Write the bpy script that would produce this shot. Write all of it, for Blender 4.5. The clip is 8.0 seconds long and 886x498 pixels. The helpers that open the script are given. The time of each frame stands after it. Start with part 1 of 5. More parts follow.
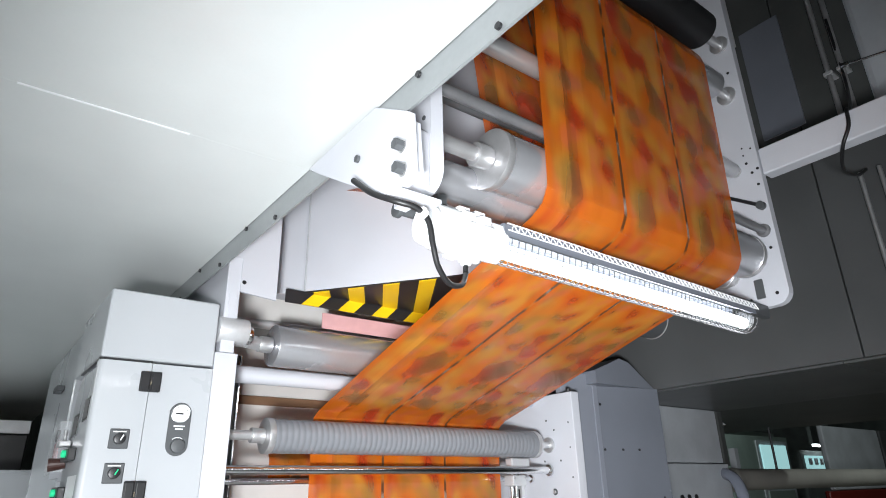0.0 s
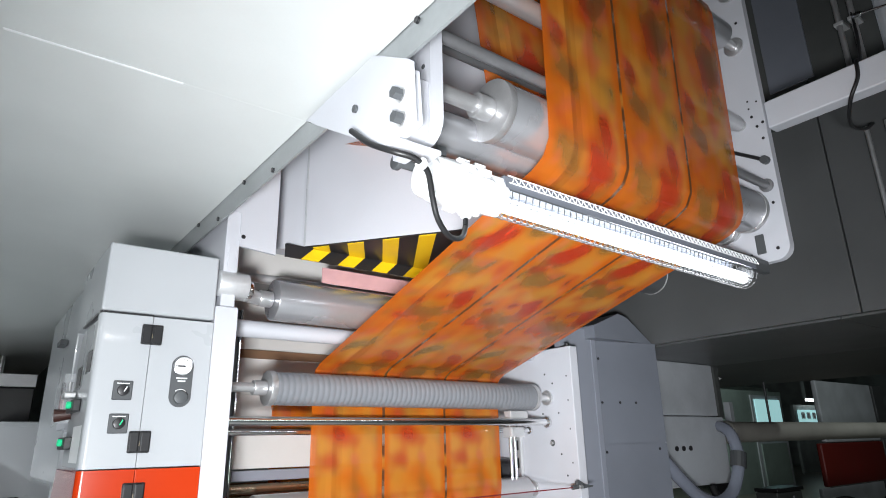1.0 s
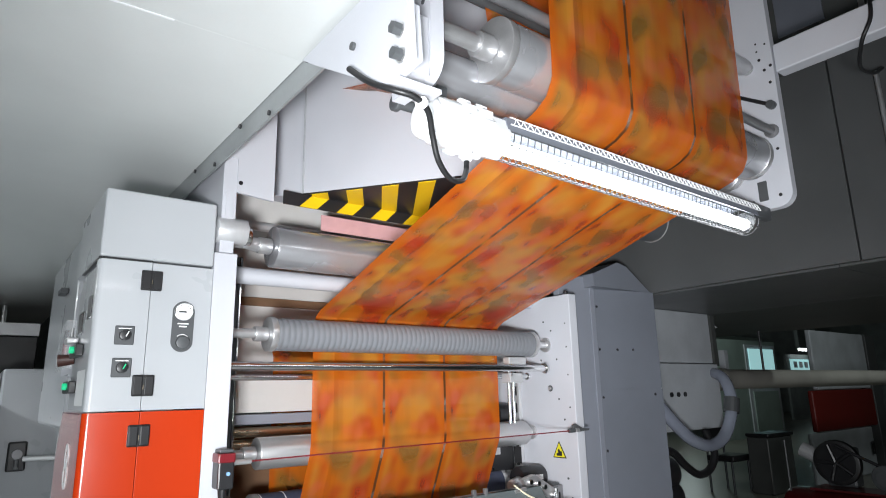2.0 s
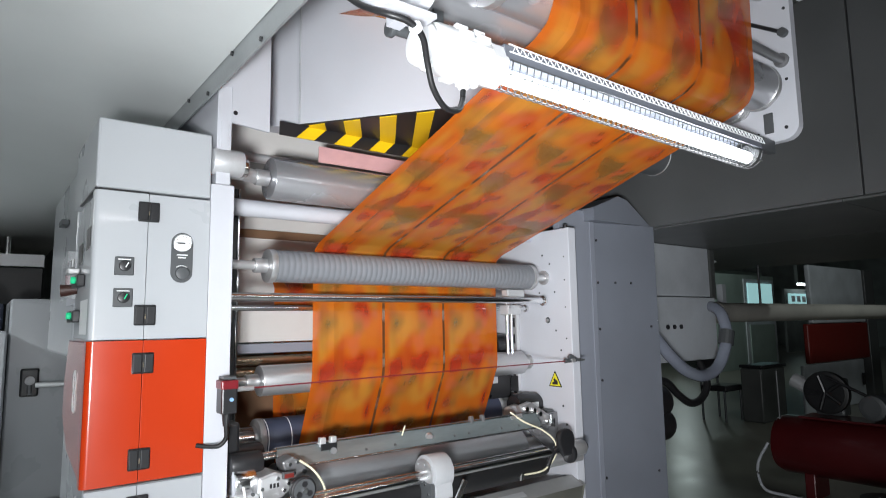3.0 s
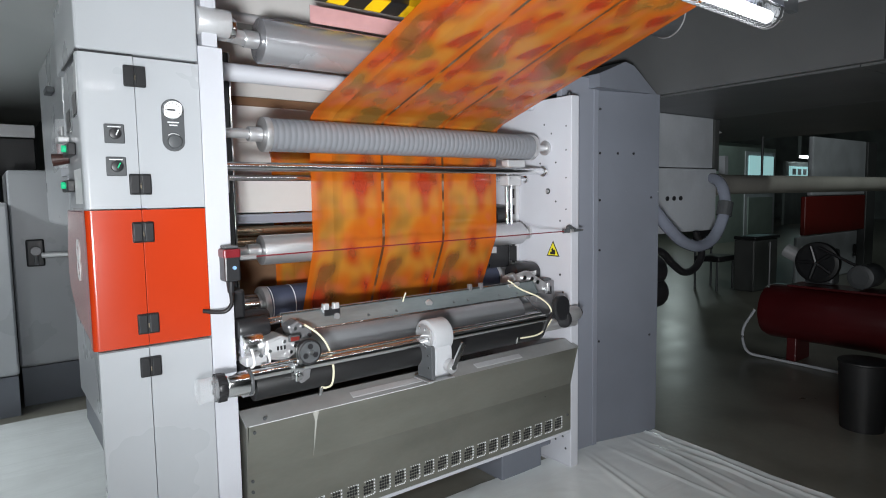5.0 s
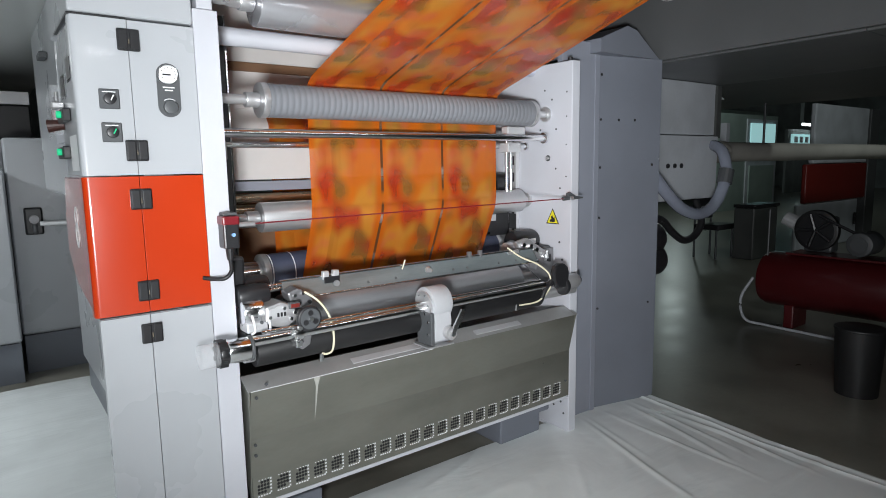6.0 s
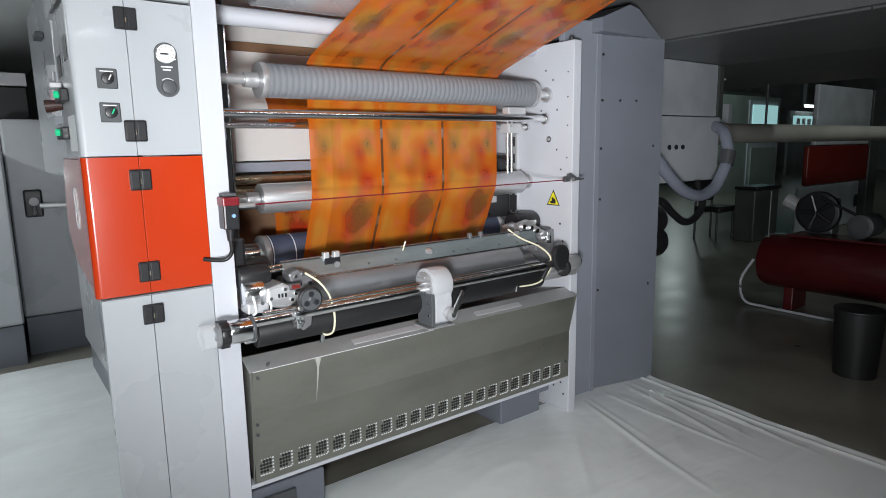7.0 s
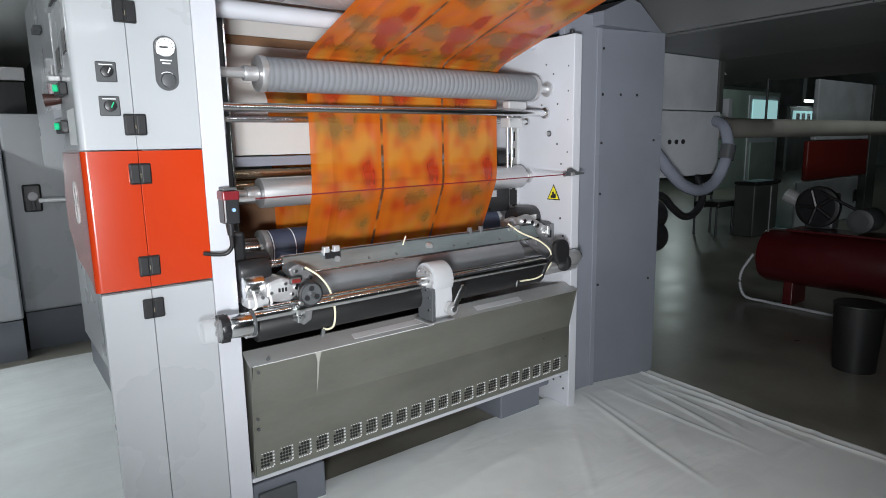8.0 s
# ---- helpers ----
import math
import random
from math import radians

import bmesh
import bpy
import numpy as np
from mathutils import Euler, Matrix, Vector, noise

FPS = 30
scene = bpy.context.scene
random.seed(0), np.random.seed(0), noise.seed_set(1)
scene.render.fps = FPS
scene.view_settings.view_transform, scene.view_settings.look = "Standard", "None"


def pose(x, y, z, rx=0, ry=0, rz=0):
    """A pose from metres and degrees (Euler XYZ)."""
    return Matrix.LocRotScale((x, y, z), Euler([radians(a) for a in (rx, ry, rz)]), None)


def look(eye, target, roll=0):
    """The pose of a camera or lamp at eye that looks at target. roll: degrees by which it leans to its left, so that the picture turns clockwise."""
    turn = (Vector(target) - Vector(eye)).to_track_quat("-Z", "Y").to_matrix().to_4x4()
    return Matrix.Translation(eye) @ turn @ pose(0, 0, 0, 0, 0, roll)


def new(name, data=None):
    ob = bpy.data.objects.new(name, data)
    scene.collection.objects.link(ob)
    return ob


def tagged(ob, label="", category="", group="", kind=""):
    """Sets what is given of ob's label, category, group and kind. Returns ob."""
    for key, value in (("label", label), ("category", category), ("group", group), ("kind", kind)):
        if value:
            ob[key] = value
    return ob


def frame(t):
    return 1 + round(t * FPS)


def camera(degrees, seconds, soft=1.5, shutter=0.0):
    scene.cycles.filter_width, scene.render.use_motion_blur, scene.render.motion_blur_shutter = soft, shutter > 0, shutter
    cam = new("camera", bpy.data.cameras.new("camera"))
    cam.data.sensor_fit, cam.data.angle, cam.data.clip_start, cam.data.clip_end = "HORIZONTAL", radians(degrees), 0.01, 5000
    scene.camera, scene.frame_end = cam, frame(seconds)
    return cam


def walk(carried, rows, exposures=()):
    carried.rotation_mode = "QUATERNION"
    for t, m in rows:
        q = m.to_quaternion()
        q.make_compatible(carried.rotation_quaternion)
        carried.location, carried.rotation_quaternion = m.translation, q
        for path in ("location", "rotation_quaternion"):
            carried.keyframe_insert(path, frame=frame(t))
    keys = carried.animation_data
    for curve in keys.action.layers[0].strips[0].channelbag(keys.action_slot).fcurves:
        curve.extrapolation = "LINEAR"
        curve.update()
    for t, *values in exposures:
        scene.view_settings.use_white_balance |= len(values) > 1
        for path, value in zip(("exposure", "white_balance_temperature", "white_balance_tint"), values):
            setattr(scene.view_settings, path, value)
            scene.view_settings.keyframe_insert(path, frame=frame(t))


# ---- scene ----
cam = camera(71.8, 8.0, soft=0.9, shutter=0.35)
PATH = [
    (0, look((-0.003, 0.015, 1.476), (1.1305, 1.4914, 2.2080), -1.3)),
    (0.5, look((0.002, 0.021, 1.475), (1.1485, 1.5174, 2.1430), -1.3)),
    (1, look((0.007, 0.026, 1.469), (1.1655, 1.5414, 2.0710), -1.2)),
    (2.5, look((0.022, 0.048, 1.45), (1.2150, 1.6133, 1.8040), -1.1)),
    (3, look((0.032, 0.039, 1.45), (1.2285, 1.6242, 1.6890), -0.9)),
    (3.5, look((0.039, 0.04, 1.444), (1.2350, 1.6383, 1.5690), -1.0)),
    (4, look((0.043, 0.045, 1.438), (1.2415, 1.6461, 1.4490), -1.0)),
    (4.5, look((0.044, 0.047, 1.44), (1.2420, 1.6450, 1.3490), -1.0)),
    (5, look((0.045, 0.059, 1.438), (1.2420, 1.6510, 1.2650), -0.9)),
    (6.5, look((0.046, 0.061, 1.427), (1.2335, 1.6419, 1.1220), -1.0)),
    (7, look((0.046, 0.062, 1.424), (1.2305, 1.6399, 1.0950), -1.0)),
    (7.5, look((0.046, 0.064, 1.424), (1.2294, 1.6389, 1.0840), -1.0)),
    (8, look((0.044, 0.067, 1.42), (1.2284, 1.6409, 1.0760), -1.0)),
]
walk(cam, PATH, exposures=[(0.0, 0.25), (2.0, 0.06), (4.0, -0.04), (8.0, 0.0)])

# ---------------------------------------------------------------- world, lamps
world = bpy.data.worlds.new("hall_air")
world.use_nodes = True
world.node_tree.nodes["Background"].inputs[0].default_value = (0.80, 0.88, 1.0, 1)
world.node_tree.nodes["Background"].inputs[1].default_value = 0.04
scene.world = world


def area_lamp(name, m, sx, sy, watts, color=(1, 1, 1), spread=180):
    data = bpy.data.lights.new(name, "AREA")
    data.shape, data.size, data.size_y, data.energy, data.color = "RECTANGLE", sx, sy, watts, color
    data.spread = radians(spread)
    ob = new(name, data)
    ob.matrix_world = m
    return ob


# hand-held work light at operator's place; unseen fill lamps added under gantry and roof
area_lamp("work_light", look((-0.30, -0.25, 1.12), (1.62, 1.85, 1.66)), 0.30, 0.24, 37, (0.94, 0.972, 1.0), 86)
area_lamp("gantry_fill_light", look((-1.9, 1.0, 2.22), (-1.9, 1.0, 0)), 0.12, 1.2, 30, (0.93, 0.97, 1.0))
area_lamp("gantry_cross_fill", look((0.1, -0.9, 2.27), (0.1, -0.9, 0)), 1.3, 0.10, 40, (0.95, 0.98, 1.0))
area_lamp("aisle_fill_light", look((-1.2, 4.6, 2.22), (-1.2, 4.6, 0)), 0.12, 1.2, 34, (0.93, 0.97, 1.0))
area_lamp("aisle_up_fill", look((-1.2, 4.6, 1.95), (-1.2, 4.6, 4)), 0.12, 1.2, 16, (0.93, 0.98, 0.97))
area_lamp("hall_fill_light", look((8.4, 0.4, 4.5), (12.0, 5.2, 1.0)), 0.3, 1.8, 60, (0.90, 1.0, 0.98))
area_lamp("rear_fill_light", look((14.0, 7.8, 4.3), (17.0, 10.0, 1.0)), 0.3, 1.5, 45, (0.86, 1.0, 0.97))
area_lamp("far_fill_light", look((22.0, 14.0, 4.3), (21.0, 11.0, 1.0)), 0.3, 1.5, 50, (0.84, 1.0, 0.98))


# ---------------------------------------------------------------- materials
def mat(name, color, rough=0.5, metal=0.0, grain=0.06, scale=40.0, stain=0.1, bump=0.02, coat=0.0, emit=0.0, streak=(1, 1, 1)):
    m = bpy.data.materials.new(name)
    m.use_nodes = True
    n, l = m.node_tree.nodes, m.node_tree.links
    b = n["Principled BSDF"]
    co = n.new("ShaderNodeTexCoord")
    mp = n.new("ShaderNodeMapping")
    mp.inputs["Scale"].default_value = streak
    l.new(co.outputs["Object"], mp.inputs["Vector"])
    big, fine = n.new("ShaderNodeTexNoise"), n.new("ShaderNodeTexNoise")
    big.inputs["Scale"].default_value, big.inputs["Detail"].default_value = 2.3, 4.0
    fine.inputs["Scale"].default_value, fine.inputs["Detail"].default_value = scale, 3.0
    l.new(mp.outputs[0], big.inputs["Vector"])
    l.new(mp.outputs[0], fine.inputs["Vector"])
    dark = tuple(c * (1 - stain) for c in color)
    m1 = n.new("ShaderNodeMix")
    m1.data_type = "RGBA"
    m1.inputs[6].default_value, m1.inputs[7].default_value = (*dark, 1), (*color, 1)
    ramp = n.new("ShaderNodeMapRange")
    ramp.inputs["From Min"].default_value, ramp.inputs["From Max"].default_value = 0.35, 0.6
    l.new(big.outputs[0], ramp.inputs["Value"])
    l.new(ramp.outputs[0], m1.inputs[0])
    m2 = n.new("ShaderNodeMix")
    m2.data_type, m2.blend_type = "RGBA", "MULTIPLY"
    m2.inputs[0].default_value = 1.0
    g = n.new("ShaderNodeMapRange")
    g.inputs["To Min"].default_value, g.inputs["To Max"].default_value = 1 - grain, 1 + grain
    l.new(fine.outputs[0], g.inputs["Value"])
    l.new(m1.outputs[2], m2.inputs[6])
    l.new(g.outputs[0], m2.inputs[7])
    l.new(m2.outputs[2], b.inputs["Base Color"])
    rr = n.new("ShaderNodeMapRange")
    rr.inputs["To Min"].default_value, rr.inputs["To Max"].default_value = max(rough - 0.08, 0.02), min(rough + 0.1, 1)
    l.new(big.outputs[0], rr.inputs["Value"])
    l.new(rr.outputs[0], b.inputs["Roughness"])
    b.inputs["Metallic"].default_value = metal
    b.inputs["Coat Weight"].default_value = coat
    b.inputs["Coat Roughness"].default_value = 0.06
    if bump:
        bp = n.new("ShaderNodeBump")
        bp.inputs["Strength"].default_value, bp.inputs["Distance"].default_value = bump * 5, 0.002
        l.new(fine.outputs[0], bp.inputs["Height"])
        l.new(bp.outputs[0], b.inputs["Normal"])
    if emit:
        b.inputs["Emission Color"].default_value = (*color, 1)
        b.inputs["Emission Strength"].default_value = emit
    return m


WHITE = mat("white_powder_coat", (0.43, 0.447, 0.47), 0.28, grain=0.015, scale=260, stain=0.04, bump=0.012, coat=0.15)
FRAME = mat("white_frame_paint", (0.55, 0.56, 0.605), 0.42, grain=0.02, scale=180, stain=0.06, bump=0.015)
SOFFIT = mat("soffit_sheet_paint", (0.60, 0.62, 0.615), 0.30, grain=0.015, scale=120, stain=0.06, bump=0.004, coat=0.1)
FLANGE = mat("galvanised_flange", (0.42, 0.44, 0.45), 0.42, 0.55, grain=0.06, scale=60, stain=0.2)
RED = mat("orange_red_paint", (0.51, 0.038, 0.005), 0.24, grain=0.02, scale=220, stain=0.05, bump=0.006, coat=1.0)
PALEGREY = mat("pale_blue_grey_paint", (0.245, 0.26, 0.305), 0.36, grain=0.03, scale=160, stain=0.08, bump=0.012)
GREY = mat("blue_grey_paint", (0.165, 0.178, 0.21), 0.36, grain=0.03, scale=160, stain=0.10, bump=0.012)
FASCIA = mat("grey_fascia_paint", (0.088, 0.091, 0.093), 0.36, grain=0.03, scale=90, stain=0.12, bump=0.01)
DARKPAN = mat("dark_panel_paint", (0.085, 0.09, 0.088), 0.45, grain=0.06, scale=70, stain=0.25)
CHROME = mat("chrome", (0.78, 0.79, 0.80), 0.17, 1.0, grain=0.03, scale=120, stain=0.08, bump=0.004)
STEEL = mat("ground_steel", (0.62, 0.62, 0.63), 0.34, 0.72, grain=0.10, scale=50, stain=0.12, bump=0.012, streak=(1, 7, 7))
BRASSY = mat("brass_tinted_steel", (0.55, 0.46, 0.33), 0.28, 0.85, grain=0.08, scale=60, stain=0.2, bump=0.006, streak=(1, 6, 6))
ALU = mat("anodised_aluminium", (0.60, 0.605, 0.62), 0.36, 0.40, grain=0.06, scale=90, stain=0.1, bump=0.01)
ROLLGREY = mat("grey_anodised_roller", (0.50, 0.505, 0.53), 0.26, 0.65, grain=0.05, scale=90, stain=0.08, bump=0.006)
GREYROLL = mat("grey_ribbed_rubber", (0.19, 0.197, 0.215), 0.36, 0.0, grain=0.02, scale=140, stain=0.03, bump=0.0)
NAVY = mat("navy_rubber", (0.055, 0.064, 0.105), 0.5, grain=0.1, scale=90, stain=0.25)
RUBBER = mat("black_rubber", (0.014, 0.014, 0.015), 0.45, grain=0.15, scale=80, stain=0.2)
BLACK = mat("black_plastic", (0.018, 0.018, 0.02), 0.35, grain=0.1, scale=150, stain=0.15)
PLATE = mat("dark_grey_plate", (0.075, 0.08, 0.085), 0.45, grain=0.05, scale=150, stain=0.1)
STAINLESS = mat("olive_stainless_tray", (0.275, 0.275, 0.240), 0.30, 0.7, grain=0.05, scale=35, stain=0.16, bump=0.008, streak=(1, 1, 3))
CONCRETE = mat("polished_concrete", (0.20, 0.195, 0.165), 0.30, grain=0.10, scale=25, stain=0.3, bump=0.006)
WALLM = mat("hall_wall_paint", (0.30, 0.33, 0.33), 0.7, grain=0.05, scale=20, stain=0.2)
ROOFM = mat("hall_roof_sheet", (0.05, 0.055, 0.055), 0.7, grain=0.1, scale=15, stain=0.3)
CREAM = mat("cream_back_sheet", (0.62, 0.60, 0.58), 0.45, grain=0.02, scale=60, stain=0.1, bump=0.004)
PLASTIC = mat("white_plastic", (0.80, 0.81, 0.83), 0.38, grain=0.02, scale=120, stain=0.03)
CABLE = mat("cable_sheath", (0.012, 0.012, 0.013), 0.4, stain=0.1)
IVORY = mat("ivory_air_hose", (0.72, 0.68, 0.50), 0.35, stain=0.08)
YELLOW = mat("hazard_yellow", (0.86, 0.58, 0.01), 0.4, grain=0.03, stain=0.08)
SIGNYELLOW = mat("sign_yellow", (0.74, 0.66, 0.03), 0.35, grain=0.02, stain=0.05)
TAPEBLACK = mat("hazard_black", (0.02, 0.02, 0.022), 0.4, grain=0.08, stain=0.1)
DARKRED = mat("red_enamel", (0.085, 0.008, 0.010), 0.35, grain=0.05, stain=0.2, coat=0.3)
MACHRED = mat("machine_red", (0.16, 0.016, 0.012), 0.4, grain=0.04, stain=0.12)
GREEN = mat("green_pilot_lamp", (0.008, 0.36, 0.16), 0.3, emit=0.9, stain=0.0, grain=0.0, bump=0)
REDWIRE = mat("red_safety_wire", (0.17, 0.008, 0.014), 0.35)
PINK = mat("pink_tinted_plastic", (0.72, 0.42, 0.44), 0.25, grain=0.05, stain=0.3)
DIAL = mat("dial_face", (0.82, 0.83, 0.84), 0.3, stain=0.02)
TUBE = mat("led_tube", (0.93, 0.97, 1.0), 0.3, emit=17.0, stain=0.0, grain=0.0, bump=0)
FARGLOW = mat("lit_window", (0.40, 0.72, 0.74), 0.3, emit=0.6, stain=0.3, grain=0.1, bump=0)
FARTUBE = mat("far_tube", (0.9, 1.0, 1.0), 0.3, emit=4.0, stain=0, bump=0)
WOODISH = mat("brown_board", (0.20, 0.11, 0.06), 0.5, stain=0.25)
DIRTYWHITE = mat("dull_white_paint", (0.50, 0.525, 0.56), 0.5, grain=0.04, stain=0.2)
PIPE = mat("pvc_pipe", (0.46, 0.44, 0.40), 0.4, grain=0.04, stain=0.15)


def clear_mat(name, color, alpha, rough=0.15):
    m = mat(name, color, rough, stain=0.05, bump=0.0)
    m.node_tree.nodes["Principled BSDF"].inputs["Alpha"].default_value = alpha
    return m


HUBPAINT = mat("pale_grey_enamel", (0.42, 0.43, 0.45), 0.35, grain=0.03, scale=120, stain=0.1)
CAST = mat("dark_cast_metal", (0.24, 0.24, 0.25), 0.38, 0.5, grain=0.1, scale=60, stain=0.2)
OILY = mat("oily_blade_steel", (0.27, 0.315, 0.325), 0.22, 0.5, grain=0.12, scale=30, stain=0.3, bump=0.01, streak=(1, 6, 6))
BROWN = mat("brown_black_bakelite", (0.050, 0.018, 0.014), 0.35)
GUARD = mat("dull_guard_wire", (0.10, 0.102, 0.105), 0.45, 0.3, stain=0.1)
PALEGREEN = mat("pale_green_paint", (0.30, 0.37, 0.34), 0.5, stain=0.15)
CLEARHOSE = clear_mat("clear_blue_hose", (0.34, 0.37, 0.46), 0.62, 0.2)
CLEARPLASTIC = clear_mat("clear_plastic_sleeve", (0.8, 0.82, 0.85), 0.22, 0.1)


def sheet_mat():
    """white polythene laid on the floor, with long soft creases"""
    m = mat("polythene_sheet", (0.76, 0.80, 0.80), 0.14, grain=0.03, scale=14, stain=0.10, bump=0.0, coat=0.2)
    n, l = m.node_tree.nodes, m.node_tree.links
    co, mp, wv, vo, ad, bp = (n.new("ShaderNode" + k) for k in ("TexCoord", "Mapping", "TexNoise", "TexVoronoi", "Math", "Bump"))
    mp.inputs["Scale"].default_value, mp.inputs["Rotation"].default_value = (0.7, 2.2, 1), (0, 0, 0.6)
    wv.inputs["Scale"].default_value, wv.inputs["Detail"].default_value, wv.inputs["Distortion"].default_value = 1.6, 4, 1.0
    vo.feature = "DISTANCE_TO_EDGE"
    vo.inputs["Scale"].default_value = 2.6
    ad.operation = "MULTIPLY_ADD"
    ad.inputs[1].default_value = 0.35
    bp.inputs["Strength"].default_value, bp.inputs["Distance"].default_value = 0.22, 0.03
    l.new(co.outputs["Object"], mp.inputs[0]), l.new(mp.outputs[0], wv.inputs["Vector"]), l.new(wv.outputs[1], vo.inputs["Vector"])
    l.new(vo.outputs["Distance"], ad.inputs[0]), l.new(wv.outputs[0], ad.inputs[2])
    l.new(ad.outputs[0], bp.inputs["Height"]), l.new(bp.outputs[0], n["Principled BSDF"].inputs["Normal"])
    return m


FILMSHEET = sheet_mat()


def print_mat():
    """glossy printed film: orange ground, red and olive motifs in repeating panels, run along the web (UV in metres)"""
    m = bpy.data.materials.new("printed_film")
    m.use_nodes = True
    n, l = m.node_tree.nodes, m.node_tree.links
    b = n["Principled BSDF"]
    uv = n.new("ShaderNodeUVMap")
    uv.uv_map = "web"

    def blot(sx, sy, off, lo, hi, detail=2.0):
        mp, tx, rg = n.new("ShaderNodeMapping"), n.new("ShaderNodeTexNoise"), n.new("ShaderNodeMapRange")
        mp.inputs["Scale"].default_value, mp.inputs["Location"].default_value = (sx, sy, 1), off
        tx.inputs["Scale"].default_value, tx.inputs["Detail"].default_value = 1.0, detail
        rg.interpolation_type = "SMOOTHSTEP"
        rg.inputs["From Min"].default_value, rg.inputs["From Max"].default_value = lo, hi
        l.new(uv.outputs[0], mp.inputs[0]), l.new(mp.outputs[0], tx.inputs["Vector"]), l.new(tx.outputs[0], rg.inputs["Value"])
        return rg.outputs[0]

    def over(below, mask, color, most):
        k, mx = n.new("ShaderNodeMath"), n.new("ShaderNodeMix")
        k.operation = "MULTIPLY"
        k.inputs[1].default_value = most
        mx.data_type = "RGBA"
        l.new(mask, k.inputs[0]), l.new(k.outputs[0], mx.inputs[0])
        if isinstance(below, tuple):
            mx.inputs[6].default_value = below
        else:
            l.new(below, mx.inputs[6])
        mx.inputs[7].default_value = color
        return mx.outputs[2]

    c = over((0.80, 0.222, 0.017, 1), blot(5.5, 4.5, (3, 1, 0), 0.40, 0.66, 1.0), (0.79, 0.36, 0.05, 1), 1.0)
    c = over(c, blot(7, 5.5, (0, 7, 2), 0.46, 0.70, 1.0), (0.60, 0.048, 0.016, 1), 0.95)
    c = over(c, blot(6.5, 6.0, (11, 3, 5), 0.46, 0.72, 1.0), (0.24, 0.175, 0.05, 1), 0.7)
    c = over(c, blot(11, 9, (5, 21, 1), 0.53, 0.72, 1.0), (0.84, 0.20, 0.09, 1), 0.5)
    sp, ab, ed = n.new("ShaderNodeSeparateXYZ"), n.new("ShaderNodeMath"), n.new("ShaderNodeMapRange")
    ab.operation = "ABSOLUTE"
    ed.interpolation_type = "SMOOTHSTEP"
    ed.inputs["From Min"].default_value, ed.inputs["From Max"].default_value = 0.125, 0.155
    l.new(uv.outputs[0], sp.inputs[0]), l.new(sp.outputs[0], ab.inputs[0]), l.new(ab.outputs[0], ed.inputs["Value"])
    c = over(c, ed.outputs[0], (0.78, 0.19, 0.012, 1), 0.9)
    l.new(c, b.inputs["Base Color"])
    b.inputs["Roughness"].default_value = 0.20
    b.inputs["Coat Weight"].default_value = 0.5
    tr, mix, out = n.new("ShaderNodeBsdfTranslucent"), n.new("ShaderNodeMixShader"), n["Material Output"]
    cl, mix2 = n.new("ShaderNodeBsdfTransparent"), n.new("ShaderNodeMixShader")
    l.new(c, tr.inputs[0])
    mix.inputs[0].default_value, mix2.inputs[0].default_value = 0.40, 0.40
    l.new(b.outputs[0], mix.inputs[1]), l.new(tr.outputs[0], mix.inputs[2])
    l.new(mix.outputs[0], mix2.inputs[1]), l.new(cl.outputs[0], mix2.inputs[2])
    l.new(mix2.outputs[0], out.inputs[0])
    return m


PRINT = print_mat()
GAPDARK = mat("registration_mark", (0.10, 0.035, 0.01), 0.4, stain=0.1)
GAPCLEAR = clear_mat("unprinted_film", (0.40, 0.25, 0.15), 0.16, 0.25)


# ---------------------------------------------------------------- mesh helpers
ROOT = {}


def thing(name, at, label, category, group="", kind=""):
    ob = tagged(new(name), label, category, group, kind)
    ob.location = at
    ob.empty_display_size = 0.1
    ROOT[ob.name] = Vector(at)
    return ob


def part(name, bm, material, parent=None, label="", origin=None, smooth=False):
    """links a bmesh, given in world metres, as one mesh under a thing or a part"""
    base = ROOT[parent.name] if parent is not None else Vector((0, 0, 0))
    own = Vector(origin) if origin is not None else base
    bmesh.ops.translate(bm, vec=-own, verts=bm.verts)
    me = bpy.data.meshes.new(name)
    if smooth:
        for f in bm.faces:
            f.smooth = True
    bm.to_mesh(me)
    bm.free()
    for one in material if isinstance(material, (list, tuple)) else [material]:
        me.materials.append(one)
    ob = new(name, me)
    ob.location = own - base
    ROOT[ob.name] = own
    if parent is not None:
        ob.parent = parent
    if smooth:
        me.set_sharp_from_angle(angle=radians(40))
    return tagged(ob, label)


def solo(name, bm, material, label, category, kind="", group="", smooth=False):
    return tagged(part(name, bm, material, None, smooth=smooth), label, category, group, kind)


def box(x0, x1, y0, y1, z0, z1, bev=0.0, bm=None, seg=2):
    one = bmesh.new()
    bmesh.ops.create_cube(one, size=1)
    for v in one.verts:
        v.co = ((x0 + x1) / 2 + v.co.x * (x1 - x0), (y0 + y1) / 2 + v.co.y * (y1 - y0), (z0 + z1) / 2 + v.co.z * (z1 - z0))
    if bev:
        bmesh.ops.bevel(one, geom=list(one.edges), offset=bev, segments=seg, affect="EDGES", profile=0.5)
    return joined(bm, one)


def joined(bm, one):
    if bm is None:
        return one
    me = bpy.data.meshes.new("scratch")
    one.to_mesh(me)
    one.free()
    bm.from_mesh(me)
    bpy.data.meshes.remove(me)
    return bm


